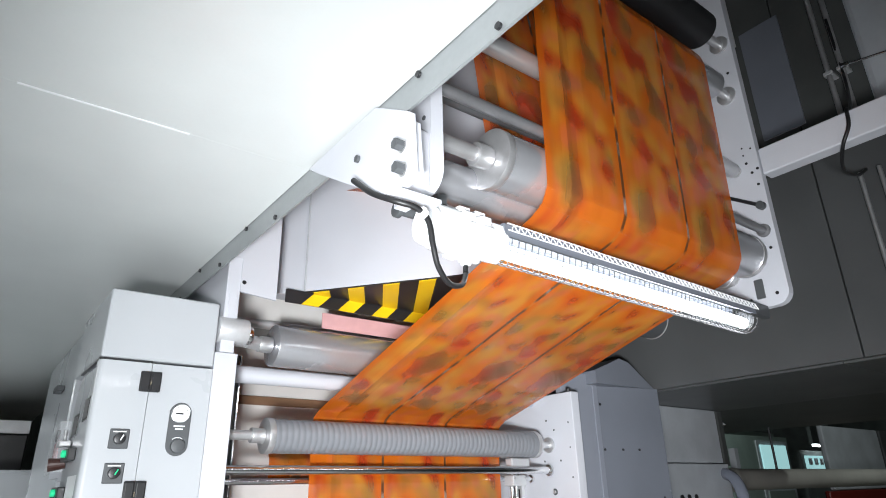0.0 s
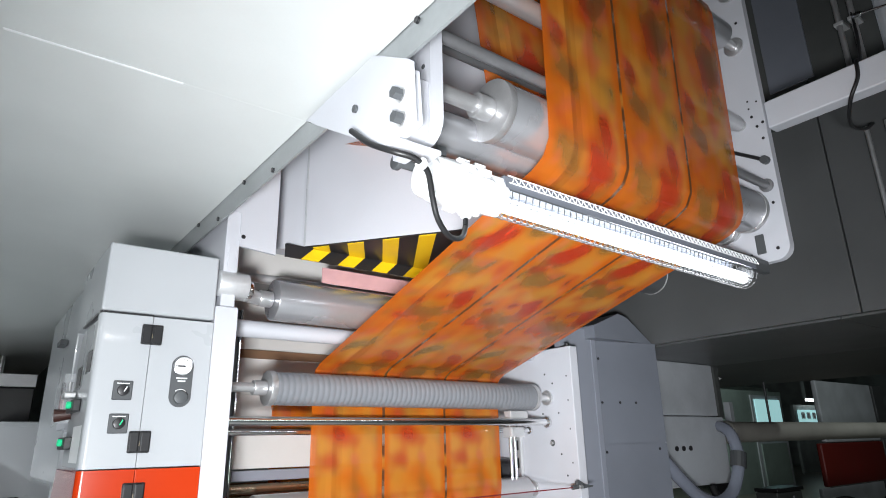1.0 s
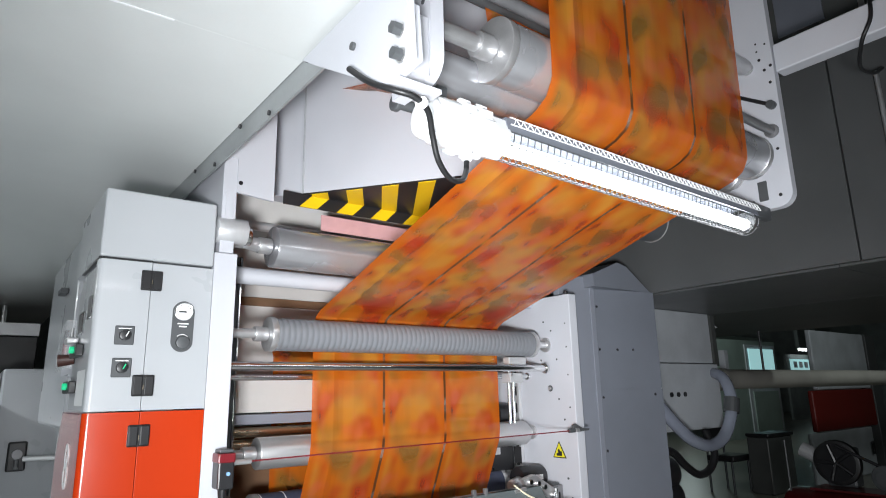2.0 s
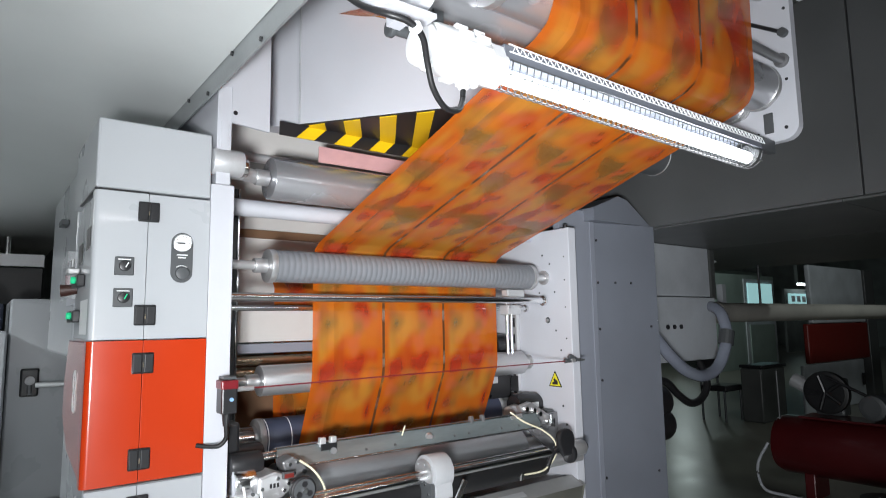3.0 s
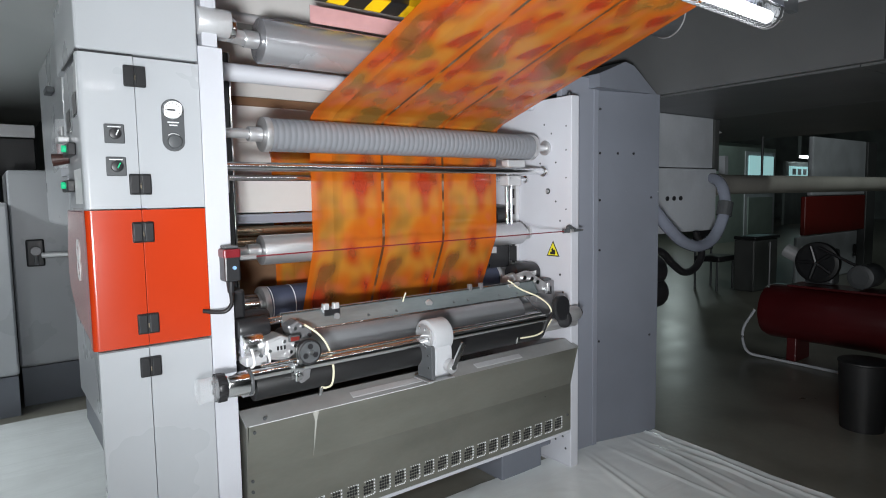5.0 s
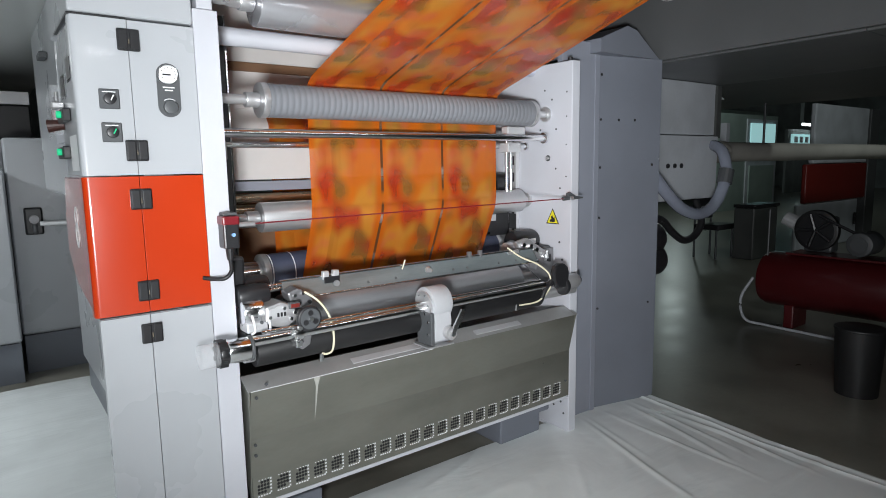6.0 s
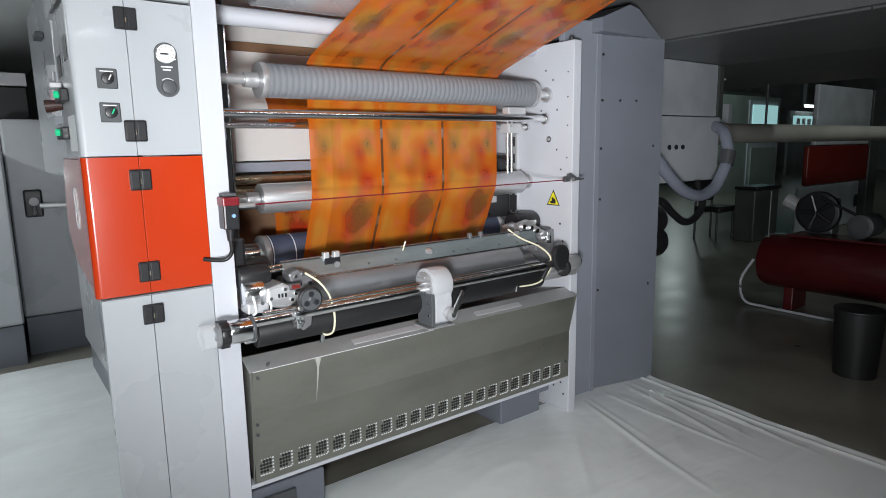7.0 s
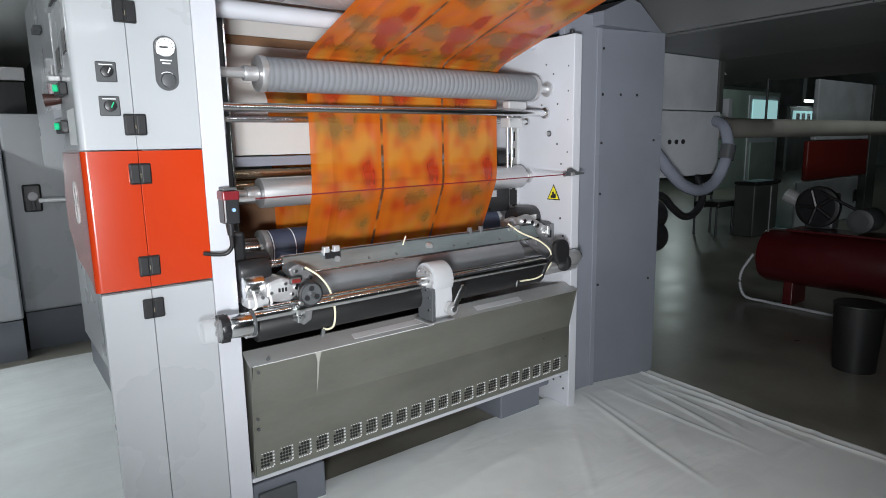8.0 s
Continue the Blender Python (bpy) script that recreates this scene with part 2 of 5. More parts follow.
def cyl(p0, p1, r, bm=None, seg=28, r2=None, bev=0.0):
    p0, p1 = Vector(p0), Vector(p1)
    one = bmesh.new()
    d = p1 - p0
    bmesh.ops.create_cone(one, cap_ends=True, segments=seg, radius1=r, radius2=r if r2 is None else r2, depth=d.length)
    if bev:
        rim = [e for e in one.edges if len(e.link_faces) == 2 and any(len(f.verts) > 4 for f in e.link_faces)]
        bmesh.ops.bevel(one, geom=rim, offset=bev, segments=2, affect="EDGES", profile=0.5)
    bmesh.ops.transform(one, matrix=Matrix.Translation((p0 + p1) / 2) @ d.to_track_quat("Z", "Y").to_matrix().to_4x4(), verts=one.verts)
    return joined(bm, one)


def prism(poly, axis, a, b, bm=None, bev=0.0):
    """a flat outline pushed along an axis; outline in the other two axes, in xyz order"""
    one = bmesh.new()

    def at(p, k):
        q = list(p)
        q.insert("xyz".index(axis), k)
        return q

    lo = [one.verts.new(at(p, a)) for p in poly]
    hi = [one.verts.new(at(p, b)) for p in poly]
    one.faces.new(lo)
    one.faces.new(hi[::-1])
    for k in range(len(poly)):
        one.faces.new((lo[k], hi[k], hi[(k + 1) % len(poly)], lo[(k + 1) % len(poly)]))
    bmesh.ops.recalc_face_normals(one, faces=one.faces)
    if bev:
        bmesh.ops.bevel(one, geom=list(one.edges), offset=bev, segments=2, affect="EDGES", profile=0.5)
    return joined(bm, one)


def smooth_path(pts, n=8):
    out, p = [], [Vector(q) for q in pts]
    p = [2 * p[0] - p[1]] + p + [2 * p[-1] - p[-2]]
    for k in range(1, len(p) - 2):
        for s in range(n):
            t = s / n
            out.append(0.5 * (2 * p[k] + (p[k + 1] - p[k - 1]) * t + (2 * p[k - 1] - 5 * p[k] + 4 * p[k + 1] - p[k + 2]) * t * t
                              + (3 * p[k] - p[k - 1] - 3 * p[k + 1] + p[k + 2]) * t ** 3))
    return out + [p[-2]]


def hose(pts, r, bm=None, seg=10, n=8, rib=0.0):
    one = bmesh.new()
    path = smooth_path(pts, n)
    rings, up = [], Vector((0.3, 0.2, 1)).normalized()
    for k, q in enumerate(path):
        d = (path[min(k + 1, len(path) - 1)] - path[max(k - 1, 0)]).normalized()
        a = d.cross(up).normalized()
        c = a.cross(d)
        rr = r * (1 + rib * (k % 2))
        rings.append([one.verts.new(q + rr * (math.cos(6.2832 * s / seg) * a + math.sin(6.2832 * s / seg) * c)) for s in range(seg)])
    for u, v in zip(rings, rings[1:]):
        for s in range(seg):
            one.faces.new((u[s], u[(s + 1) % seg], v[(s + 1) % seg], v[s]))
    one.faces.new(rings[0][::-1]), one.faces.new(rings[-1])
    return joined(bm, one)


def rounded(a0, a1, b0, b1, r, corners=(1, 1, 1, 1), n=5):
    """outline of a rectangle with rounded corners, from the low corner round"""
    out = []
    for k, (a, b, s) in enumerate(((a0, b0, 180), (a1, b0, 270), (a1, b1, 0), (a0, b1, 90))):
        if not corners[k]:
            out.append((a, b))
            continue
        ca, cb = a + (r if a == a0 else -r), b + (r if b == b0 else -r)
        out += [(ca + r * math.cos(radians(s + 90 * q / n)), cb + r * math.sin(radians(s + 90 * q / n))) for q in range(n + 1)]
    return out


def text_mesh(words, size, m, material, name, parent, depth=0.0008):
    cu = bpy.data.curves.new(name, "FONT")
    cu.body, cu.size, cu.align_x, cu.align_y, cu.extrude = words, size, "CENTER", "CENTER", depth
    tmp = bpy.data.objects.new("scratch", cu)
    scene.collection.objects.link(tmp)
    me = bpy.data.meshes.new_from_object(tmp.evaluated_get(bpy.context.evaluated_depsgraph_get()))
    bpy.data.objects.remove(tmp)
    bm = bmesh.new()
    bm.from_mesh(me)
    bmesh.ops.transform(bm, matrix=m, verts=bm.verts)
    return part(name, bm, material, parent)


# ---------------------------------------------------------------- setting
def floor_and_hall():
    solo("floor", box(-9, 34, -9, 20, -0.2, 0), CONCRETE, "dark polished concrete factory floor", "floor", "structure")
    bm = bmesh.new()
    rng = random.Random(4)
    folds = []
    for k in range(17):
        x, y = (2.5 + 0.62 * rng.random(), 2.24 - 0.5 * rng.random() ** 2) if k < 7 else (0.8 + 2.0 * rng.random(), 0.6 + 1.4 * rng.random())
        turn, run = radians((258 if k < 7 else 235) + rng.uniform(-9, 9)), 0.5 + 0.6 * rng.random()
        folds.append((x, y, math.cos(turn), math.sin(turn), run, 0.003 + 0.006 * rng.random() if k < 7 else 0.002 + 0.002 * rng.random(), 0.008 + 0.006 * rng.random()))
    xs = [-4 + 5.5 * i / 40 for i in range(40)] + [1.5 + 1.64 * i / 150 for i in range(151)]
    ys = [-4 + 4.3 * j / 30 for j in range(30)] + [0.3 + 2.2 * j / 120 for j in range(120)] + [2.5 + 2.35 * j / 30 for j in range(31)]
    nx, rows = len(xs) - 1, []
    for j, y0 in enumerate(ys):
        row = []
        for i, x0 in enumerate(xs):
            x, y = x0, y0
            if i == nx:
                x += 0.012 * noise.noise((0, y * 1.7, 3)) + 0.006 * noise.noise((0, y * 6, 9))
            if j == len(ys) - 1:
                y += 0.05 * noise.noise((x * 2, 0, 5))
            x += max(0.0, min(1.0, (i - 40) / 150)) * 0.09 * max(0.0, min(1.0, (y - 1.45) / 0.75))
            h = 0.008 + 0.0012 * noise.noise((x * 6, y * 6, 4)) + 0.003 * max(0, 1 - abs(noise.noise((x * 1.1 + y * 0.5, y * 2.6 - x, 0))) * 9)
            for rx, rise, wide in ((xs[-1] - 0.07, 0.008, 0.010), (xs[-1] - 0.012, 0.006, 0.008)):
                h += rise * math.exp(-((x0 - rx - 0.006 * math.sin(y * 5)) / wide) ** 2) * (y < 2.25)
            if x > 0.3 and 0.0 < y < 2.4:
                for fx, fy, dx, dy, run, high, wide in folds:
                    along, off = (x - fx) * dx + (y - fy) * dy, (y - fy) * dx - (x - fx) * dy
                    off += 0.008 * math.sin(along * 5 + fx * 9)
                    if 0 < along < run and abs(off) < 3 * wide:
                        h += high * math.exp(-(off / wide) ** 2) * math.sin(math.pi * along / run)
            row.append(bm.verts.new((x, y, h)))
        rows.append(row)
    for a, b in zip(rows, rows[1:]):
        for i in range(nx):
            if 0.72 < a[i].co.x < 2.43 and 2.285 < a[i].co.y < 3.4:
                continue
            bm.faces.new((a[i], a[i + 1], b[i + 1], b[i]))
    solo("floor_sheet", bm, FILMSHEET, "creased white polythene sheet laid over the floor", "plastic sheet", "structure", smooth=True)
    for k, (a, b, c, d) in enumerate(((-9, 34, 20, 20.2), (-9, 34, -9.2, -9), (-9.2, -9, -9, 20), (34, 34.2, -9, 20))):
        solo("wall_" + ("north", "south", "west", "east")[k], box(a, b, c, d, 0, 4.8), WALLM, "dull grey painted hall wall", "wall", "structure")
    solo("ceiling", box(-9, 34, -9, 20, 4.8, 5.0), ROOFM, "dark sheet metal hall roof", "ceiling", "structure")


floor_and_hall()


def gantry():
    """the overhead deck on the operator side, its hanging flange, and the grey fascia on the drive side"""
    deck = thing("gantry_deck", (0, 0, 2.290), "white sheet metal underside of an overhead deck", "overhead deck", kind="structure")
    edges = (-6.0, -3.4, -1.0, 1.393, 3.9, 6.4, 9.2)
    for a, b in zip(edges, edges[1:]):
        part("panel", box(-7, 0.604, a + 0.0003, b - 0.0003, 2.290, 2.311), SOFFIT, deck)
    part("core", box(-7, 0.60, -6, 9.2, 2.315, 2.53), FRAME, deck)
    # white bead paints the highlight on part of the sheet joint
    part("joint_bead", box(-0.06, 0.29, 1.3900, 1.3950, 2.2876, 2.2895), PLASTIC, deck, "thin white bead painted as the lit sheet joint")
    fl = thing("deck_flange", (0.606, 0, 2.218), "grey galvanised edge flange with dark screws", "flange", kind="structure")
    part("strip", box(0.606, 0.613, -4, 4.6, 2.218, 2.299, 0.001), FLANGE, fl)
    for k in range(22):
        y = -0.35 + 0.245 * k
        z = 2.281 if k % 2 else 2.231
        part("screw", cyl((0.606, y, z), (0.5995, y, z), 0.0075, seg=10), BLACK, fl)
    fa = thing("drive_side_fascia", (3.22, 0, 2.0), "grey painted sheet fascia of the overhead deck", "fascia", kind="structure")
    for a, b in ((-4.0, -1.2), (-1.2, 1.07), (1.07, 3.3), (3.3, 5.4)):
        part("panel", box(3.22, 3.25, a + 0.004, b - 0.004, 2.0, 3.02, 0.002), FASCIA, fa)
        part("panel", box(3.215, 3.245, a + 0.004, b - 0.004, 3.03, 4.8, 0.002), DARKPAN, fa)
    part("pale_panel", box(3.205, 3.2195, 1.04, 1.262, 3.23, 3.95, 0.002), GREY, fa)
    part("cover", box(3.17, 3.2145, -0.9, 0.72, 3.10, 4.7, 0.03), DIRTYWHITE, fa, "pale grey cover sheet")
    part("backing", box(3.252, 3.32, -4, 5.4, 2.01, 4.8), DARKPAN, fa)
    part("soffit", box(3.325, 4.68, 1.2, 3.4, 2.0, 2.05), FASCIA, fa)
    part("dark_soffit", box(4.685, 6.9, -4, 5.4, 2.0, 2.06), DARKPAN, fa)
    part("dark_soffit", box(3.325, 4.68, -4, 1.195, 2.0, 2.06), DARKPAN, fa)
    part("drop_panel", box(4.70, 4.76, 2.66, 3.6, 1.60, 2.0), DARKPAN, fa)
    be = thing("tie_beam", (2.465, 0, 2.73), "white box beam running out of the upper frame", "beam", kind="structure")
    part("beam", box(2.44, 2.51, -3, 0.998, 2.668, 2.788, 0.006), FRAME, be)


gantry()


def conduits():
    for k, y in enumerate((0.862, 0.800)):
        c = thing("conduit", (3.15, y, 3.0), "slim bright steel conduit on the dark fascia", "conduit", "conduits on the fascia")
        part("pipe", cyl((3.15, y, 3.10), (3.15, y, 4.75), 0.013, seg=14), STEEL, c, smooth=True)
        part("pipe", cyl((3.16, y - 0.02 * k, 2.30), (3.16, y - 0.02 * k, 2.84), 0.010, seg=14), STEEL, c, smooth=True)
        part("clip", box(3.135, 3.218, y - 0.022, y + 0.022, 3.395, 3.415, 0.003), ALU, c)
    sr = thing("stay_rod", (3.15, 0.7, 3.4), "thin bright stay rod across the dark fascia", "rod")
    part("rod", cyl((3.135, 0.80, 3.408), (3.135, 0.40, 3.33), 0.006, seg=10), CHROME, sr, smooth=True)
    part("nut", cyl((3.135, 0.795, 3.407), (3.135, 0.76, 3.400), 0.014, seg=6), CHROME, sr)
    ca = thing("black_cable", (2.6, 0.75, 2.8), "thin black cable looped under the white beam", "cable")
    part("sheath", hose([(3.13, 0.80, 3.7), (3.10, 0.79, 3.3), (2.60, 0.68, 2.86), (2.45, 0.652, 2.80), (2.428, 0.655, 2.72), (2.45, 0.70, 2.655), (2.6, 0.76, 2.63), (2.9, 0.80, 2.72), (3.15, 0.83, 2.84)], 0.007), CABLE, ca, smooth=True)


conduits()


# ---------------------------------------------------------------- the printing unit's frames
UNIT = thing("printing_unit", (1.55, 2.5, 0), "white painted steel frame of a gravure printing unit", "printing press")


def right_frame():
    fr = UNIT
    part("side_plate", box(2.43, 2.486, 2.145, 3.05, 0, 1.93, 0.004), FRAME, fr)
    part("toe", box(2.425, 2.492, 2.16, 2.6, 0, 0.012), FRAME, fr)
    for y, z, r in ((2.305, 1.454, 0.016), (2.25, 1.60, 0.005), (2.25, 1.40, 0.005), (2.22, 1.30, 0.005), (2.36, 1.60, 0.005), (2.22, 1.02, 0.006),
                    (2.20, 0.93, 0.006), (2.30, 0.95, 0.007), (2.18, 0.10, 0.006), (2.20, 0.16, 0.006), (2.25, 0.13, 0.006), (2.18, 1.78, 0.004),
                    (2.18, 1.66, 0.004), (2.18, 1.52, 0.004), (2.18, 1.36, 0.004), (2.28, 1.75, 0.005), (2.33, 1.80, 0.005), (2.38, 0.11, 0.006)):
        part("hole", cyl((2.4295, y, z), (2.4275, y, z), r, seg=14), PLATE, fr)
    part("bolt", cyl((2.429, 2.305, 1.454), (2.418, 2.305, 1.454), 0.009, seg=6), STEEL, fr)
    part("cap_bolt", cyl((2.44, 2.17, 1.93), (2.44, 2.17, 1.945), 0.012, seg=12), BLACK, fr)
    # slotted guide strip set on the inner face
    part("guide_strip", box(2.405, 2.4285, 2.52, 2.565, 1.03, 1.62, 0.002), ALU, fr)
    for k in range(6):
        part("slot", box(2.4035, 2.4045, 2.532, 2.553, 1.06 + 0.09 * k, 1.11 + 0.09 * k), BLACK, fr)
    # warning triangle
    sg = thing("warning_sign", (2.429, 2.268, 1.145), "yellow triangular hand hazard warning sticker", "warning sign")
    s = 0.045
    part("rim", prism([(2.268 - s, 1.145 - 0.032), (2.268 + s, 1.145 - 0.032), (2.268, 1.145 + 0.050)], "x", 2.4288, 2.4275), TAPEBLACK, sg)
    s = 0.0365
    part("field", prism([(2.268 - s, 1.145 - 0.027), (2.268 + s, 1.145 - 0.027), (2.268, 1.145 + 0.040)], "x", 2.4272, 2.4266), SIGNYELLOW, sg)
    part("pictogram", prism([(2.252, 1.123), (2.285, 1.123), (2.288, 1.133), (2.274, 1.139), (2.279, 1.150), (2.268, 1.158), (2.262, 1.144), (2.254, 1.150), (2.250, 1.136)], "x", 2.4264, 2.4258), TAPEBLACK, sg)


right_frame()


def left_frame():
    fr = UNIT
    part("side_plate", box(0.637, 0.716, 2.147, 3.05, 0, 1.935, 0.003), FRAME, fr)
    part("upper_post", box(0.652, 0.702, 2.150, 2.9, 1.937, 2.60, 0.003), FRAME, fr)
    part("edge_strip", box(0.664, 0.690, 2.1455, 2.150, 1.99, 2.16, 0.001), FRAME, fr)
    cp = thing("cover_plate", (0.74, 2.15, 2.15), "white sheet cover plate with a drilled hole", "cover plate")
    part("sheet", prism([(0.652, 2.29), (0.700, 2.29), (0.700, 2.162), (0.838, 2.150), (0.838, 4.0), (0.66, 4.0)], "y", 2.146, 2.158), FRAME, cp)
    part("hole", cyl((0.712, 2.1455, 2.198), (0.712, 2.144, 2.198), 0.008, seg=12), BLACK, cp)
    # tie bars and the back of the unit
    bp = UNIT
    part("upper_sheet", box(0.72, 2.428, 2.90, 2.92, 1.70, 2.18), CREAM, bp)
    part("middle_sheet", box(0.72, 2.428, 2.715, 2.73, 1.378, 1.537), CREAM, bp)
    part("slot_sheet", box(0.72, 1.26, 2.90, 2.92, 1.546, 1.699), CREAM, bp)
    part("brown_sheet", box(0.72, 1.26, 2.96, 2.98, 0.93, 1.31), WOODISH, bp)
    part("lower_sheet", box(0.72, 2.428, 3.06, 3.08, 0, 1.0), DARKPAN, bp)
    part("channel", box(0.72, 2.428, 2.66, 2.71, 1.331, 1.372, 0.003), PALEGREY, bp)
    part("window_strip", box(0.72, 2.428, 2.88, 2.895, 1.865, 1.905, 0.002), WOODISH, bp)
    part("head_sheet", box(0.72, 2.428, 2.62, 2.635, 2.19, 2.62), CREAM, bp)
    part("roof", box(0.72, 2.428, 2.66, 3.06, 2.19, 2.22), FASCIA, bp)
    # upright channel on the left inside
    up = thing("upright_channel", (0.78, 2.55, 1.0), "bare steel upright channel with bracket", "upright")
    part("channel", box(0.722, 0.752, 2.50, 2.56, 0.9, 1.9, 0.003), ALU, up)
    part("bracket", box(0.72, 0.80, 2.40, 2.47, 1.56, 1.68, 0.006), PLATE, up)
    part("bracket", box(0.72, 0.79, 2.36, 2.43, 1.46, 1.53, 0.006), ALU, up)
    part("bolt", cyl((0.76, 2.355, 1.495), (0.76, 2.345, 1.495), 0.012, seg=6), STEEL, up)


left_frame()


def inner_shade_strip():
    # dark strip with bolts, added for the shade on the frame's inner face
    rail = part("inner_shade_strip", box(0.7175, 0.838, 2.475, 2.495, 0.95, 2.0, 0.003), PLATE, UNIT, "dark strip added for the frame's shaded inner face")
    part("edge", box(0.8385, 0.846, 2.470, 2.498, 0.95, 2.0, 0.001), CHROME, rail)
    for z in (1.10, 1.38, 1.62, 1.79):
        part("bolt", cyl((0.825, 2.474, z), (0.825, 2.464, z), 0.009, seg=10), PLATE, rail)


inner_shade_strip()


def plinth():
    pl = thing("machine_plinth", (1.55, 2.4, 0), "grey cast machine feet and dark sump below the tray", "machine base")
    part("foot", box(0.722, 1.03, 2.20, 2.7, 0, 0.155, 0.006), GREY, pl)
    part("foot", box(2.05, 2.33, 2.26, 2.7, 0, 0.15, 0.006), GREY, pl)
    part("foot_step", box(2.33, 2.428, 2.28, 2.6, 0.09, 0.16, 0.01), GREY, pl)
    part("sump", box(0.722, 2.428, 2.72, 2.75, 0, 0.5), DARKPAN, pl)
    part("rail", box(0.717, 2.429, 2.146, 2.2, 0.197, 0.212, 0.002), FRAME, pl, "white painted bottom rail")
    part("cover", box(0.75, 0.90, 2.18, 2.198, 0.03, 0.12, 0.004), PLATE, pl)


plinth()


# lip colour is lighter than the tray's, for the light its top reflects
LIPSTEEL = mat("lit_tray_lip", (0.40, 0.405, 0.40), 0.36, 0.35, grain=0.06, scale=40, stain=0.2)
DRIED = mat("dried_drip", (0.46, 0.46, 0.42), 0.5, stain=0.4)


def sloped(poly, axis, y0, y1):
    """a thin outline laid on the leaning front of the tray"""
    bm = prism(poly, axis, y0, y1)
    for v in bm.verts:
        v.co.y += (0.655 - v.co.z) * 0.2103
    return bm


def drip_tray():
    tr = thing("ink_tray_cover", (1.55, 2.15, 0.2), "olive grey stainless tray cover with punched vents", "machine cover")
    part("front", prism([(2.146, 0.214), (2.146, 0.46), (2.105, 0.655), (2.112, 0.657), (2.153, 0.462), (2.153, 0.214)], "x", 0.735, 2.424), STAINLESS, tr)
    part("lip", prism([(2.105, 0.656), (2.185, 0.690), (2.185, 0.684), (2.108, 0.651)], "x", 0.725, 2.445), LIPSTEEL, tr)
    part("end_plate", prism([(2.146, 0.214), (2.146, 0.46), (2.10, 0.655), (2.18, 0.688), (2.22, 0.5), (2.22, 0.214)], "x", 2.4255, 2.4285), STAINLESS, tr)
    part("end_plate", prism([(2.105, 0.655), (2.185, 0.688), (2.185, 0.30), (2.15, 0.214)], "x", 0.728, 0.732), STAINLESS, tr)
    # white strip paints the highlight on the fold's edge
    part("hem", box(0.735, 1.52, 2.1018, 2.1045, 0.6538, 0.6558), PLASTIC, tr, "white strip painted as the highlight along the fold")
    for k in range(22):
        x = 0.775 + 0.0742 * k
        v = part("vent", box(x - 0.024, x + 0.0235, 2.1452, 2.1459, 0.238, 0.306), STAINLESS, tr)
        bm = bmesh.new()
        for p in range(4):
            for q in range(4):
                if (p, q) not in ((0, 3), (3, 0)):
                    cx, cz = x - 0.0185 + 0.0115 * p, 0.2525 + 0.0130 * q
                    cyl((cx, 2.1451, cz), (cx, 2.1446, cz), 0.0057, bm, seg=8)
        part("hole", bm, BLACK, v)
        # white dots paint the light coming through the outer holes
        bm = bmesh.new()
        for p in range(5):
            box(x + 0.0235, x + 0.0295, 2.1434, 2.1451, 0.2425 + 0.0130 * p, 0.2490 + 0.0130 * p, bm=bm)
            box(x - 0.024 + 0.0104 * p, x - 0.0175 + 0.0104 * p, 2.1434, 2.1451, 0.2375, 0.2420, bm=bm)
            if p < 4:
                box(x - 0.019 + 0.0115 * p, x - 0.0140 + 0.0115 * p, 2.1434, 2.1451, 0.2985, 0.3015, bm=bm)
        part("lit_hole_dot", bm, PLASTIC, v, "small white dots painted as lit holes")
    for x, z in ((0.752, 0.63), (0.752, 0.44), (0.752, 0.40), (2.40, 0.30), (0.79, 0.672)):
        part("screw", cyl((x, 2.1445 - 0.04 * (z > 0.5), z), (x, 2.139 - 0.04 * (z > 0.5), z), 0.006, seg=8), PLATE, tr)
    part("drip", sloped([(0.972, 0.652), (0.998, 0.652), (0.991, 0.615), (0.990, 0.545), (0.986, 0.47), (0.984, 0.545), (0.983, 0.615)], "y", 2.1035, 2.1045), DRIED, tr, "dried pale drip run")
    # thin strips paint brighter areas of the lip; they are no rails
    part("lip_bright_area", prism([(2.122, 0.6640), (2.150, 0.6760), (2.150, 0.6785), (2.122, 0.6665)], "x", 1.15, 1.50), ALU, tr)
    part("lip_bright_area", prism([(2.122, 0.6640), (2.150, 0.6760), (2.150, 0.6785), (2.122, 0.6665)], "x", 1.78, 2.06), ALU, tr)


drip_tray()


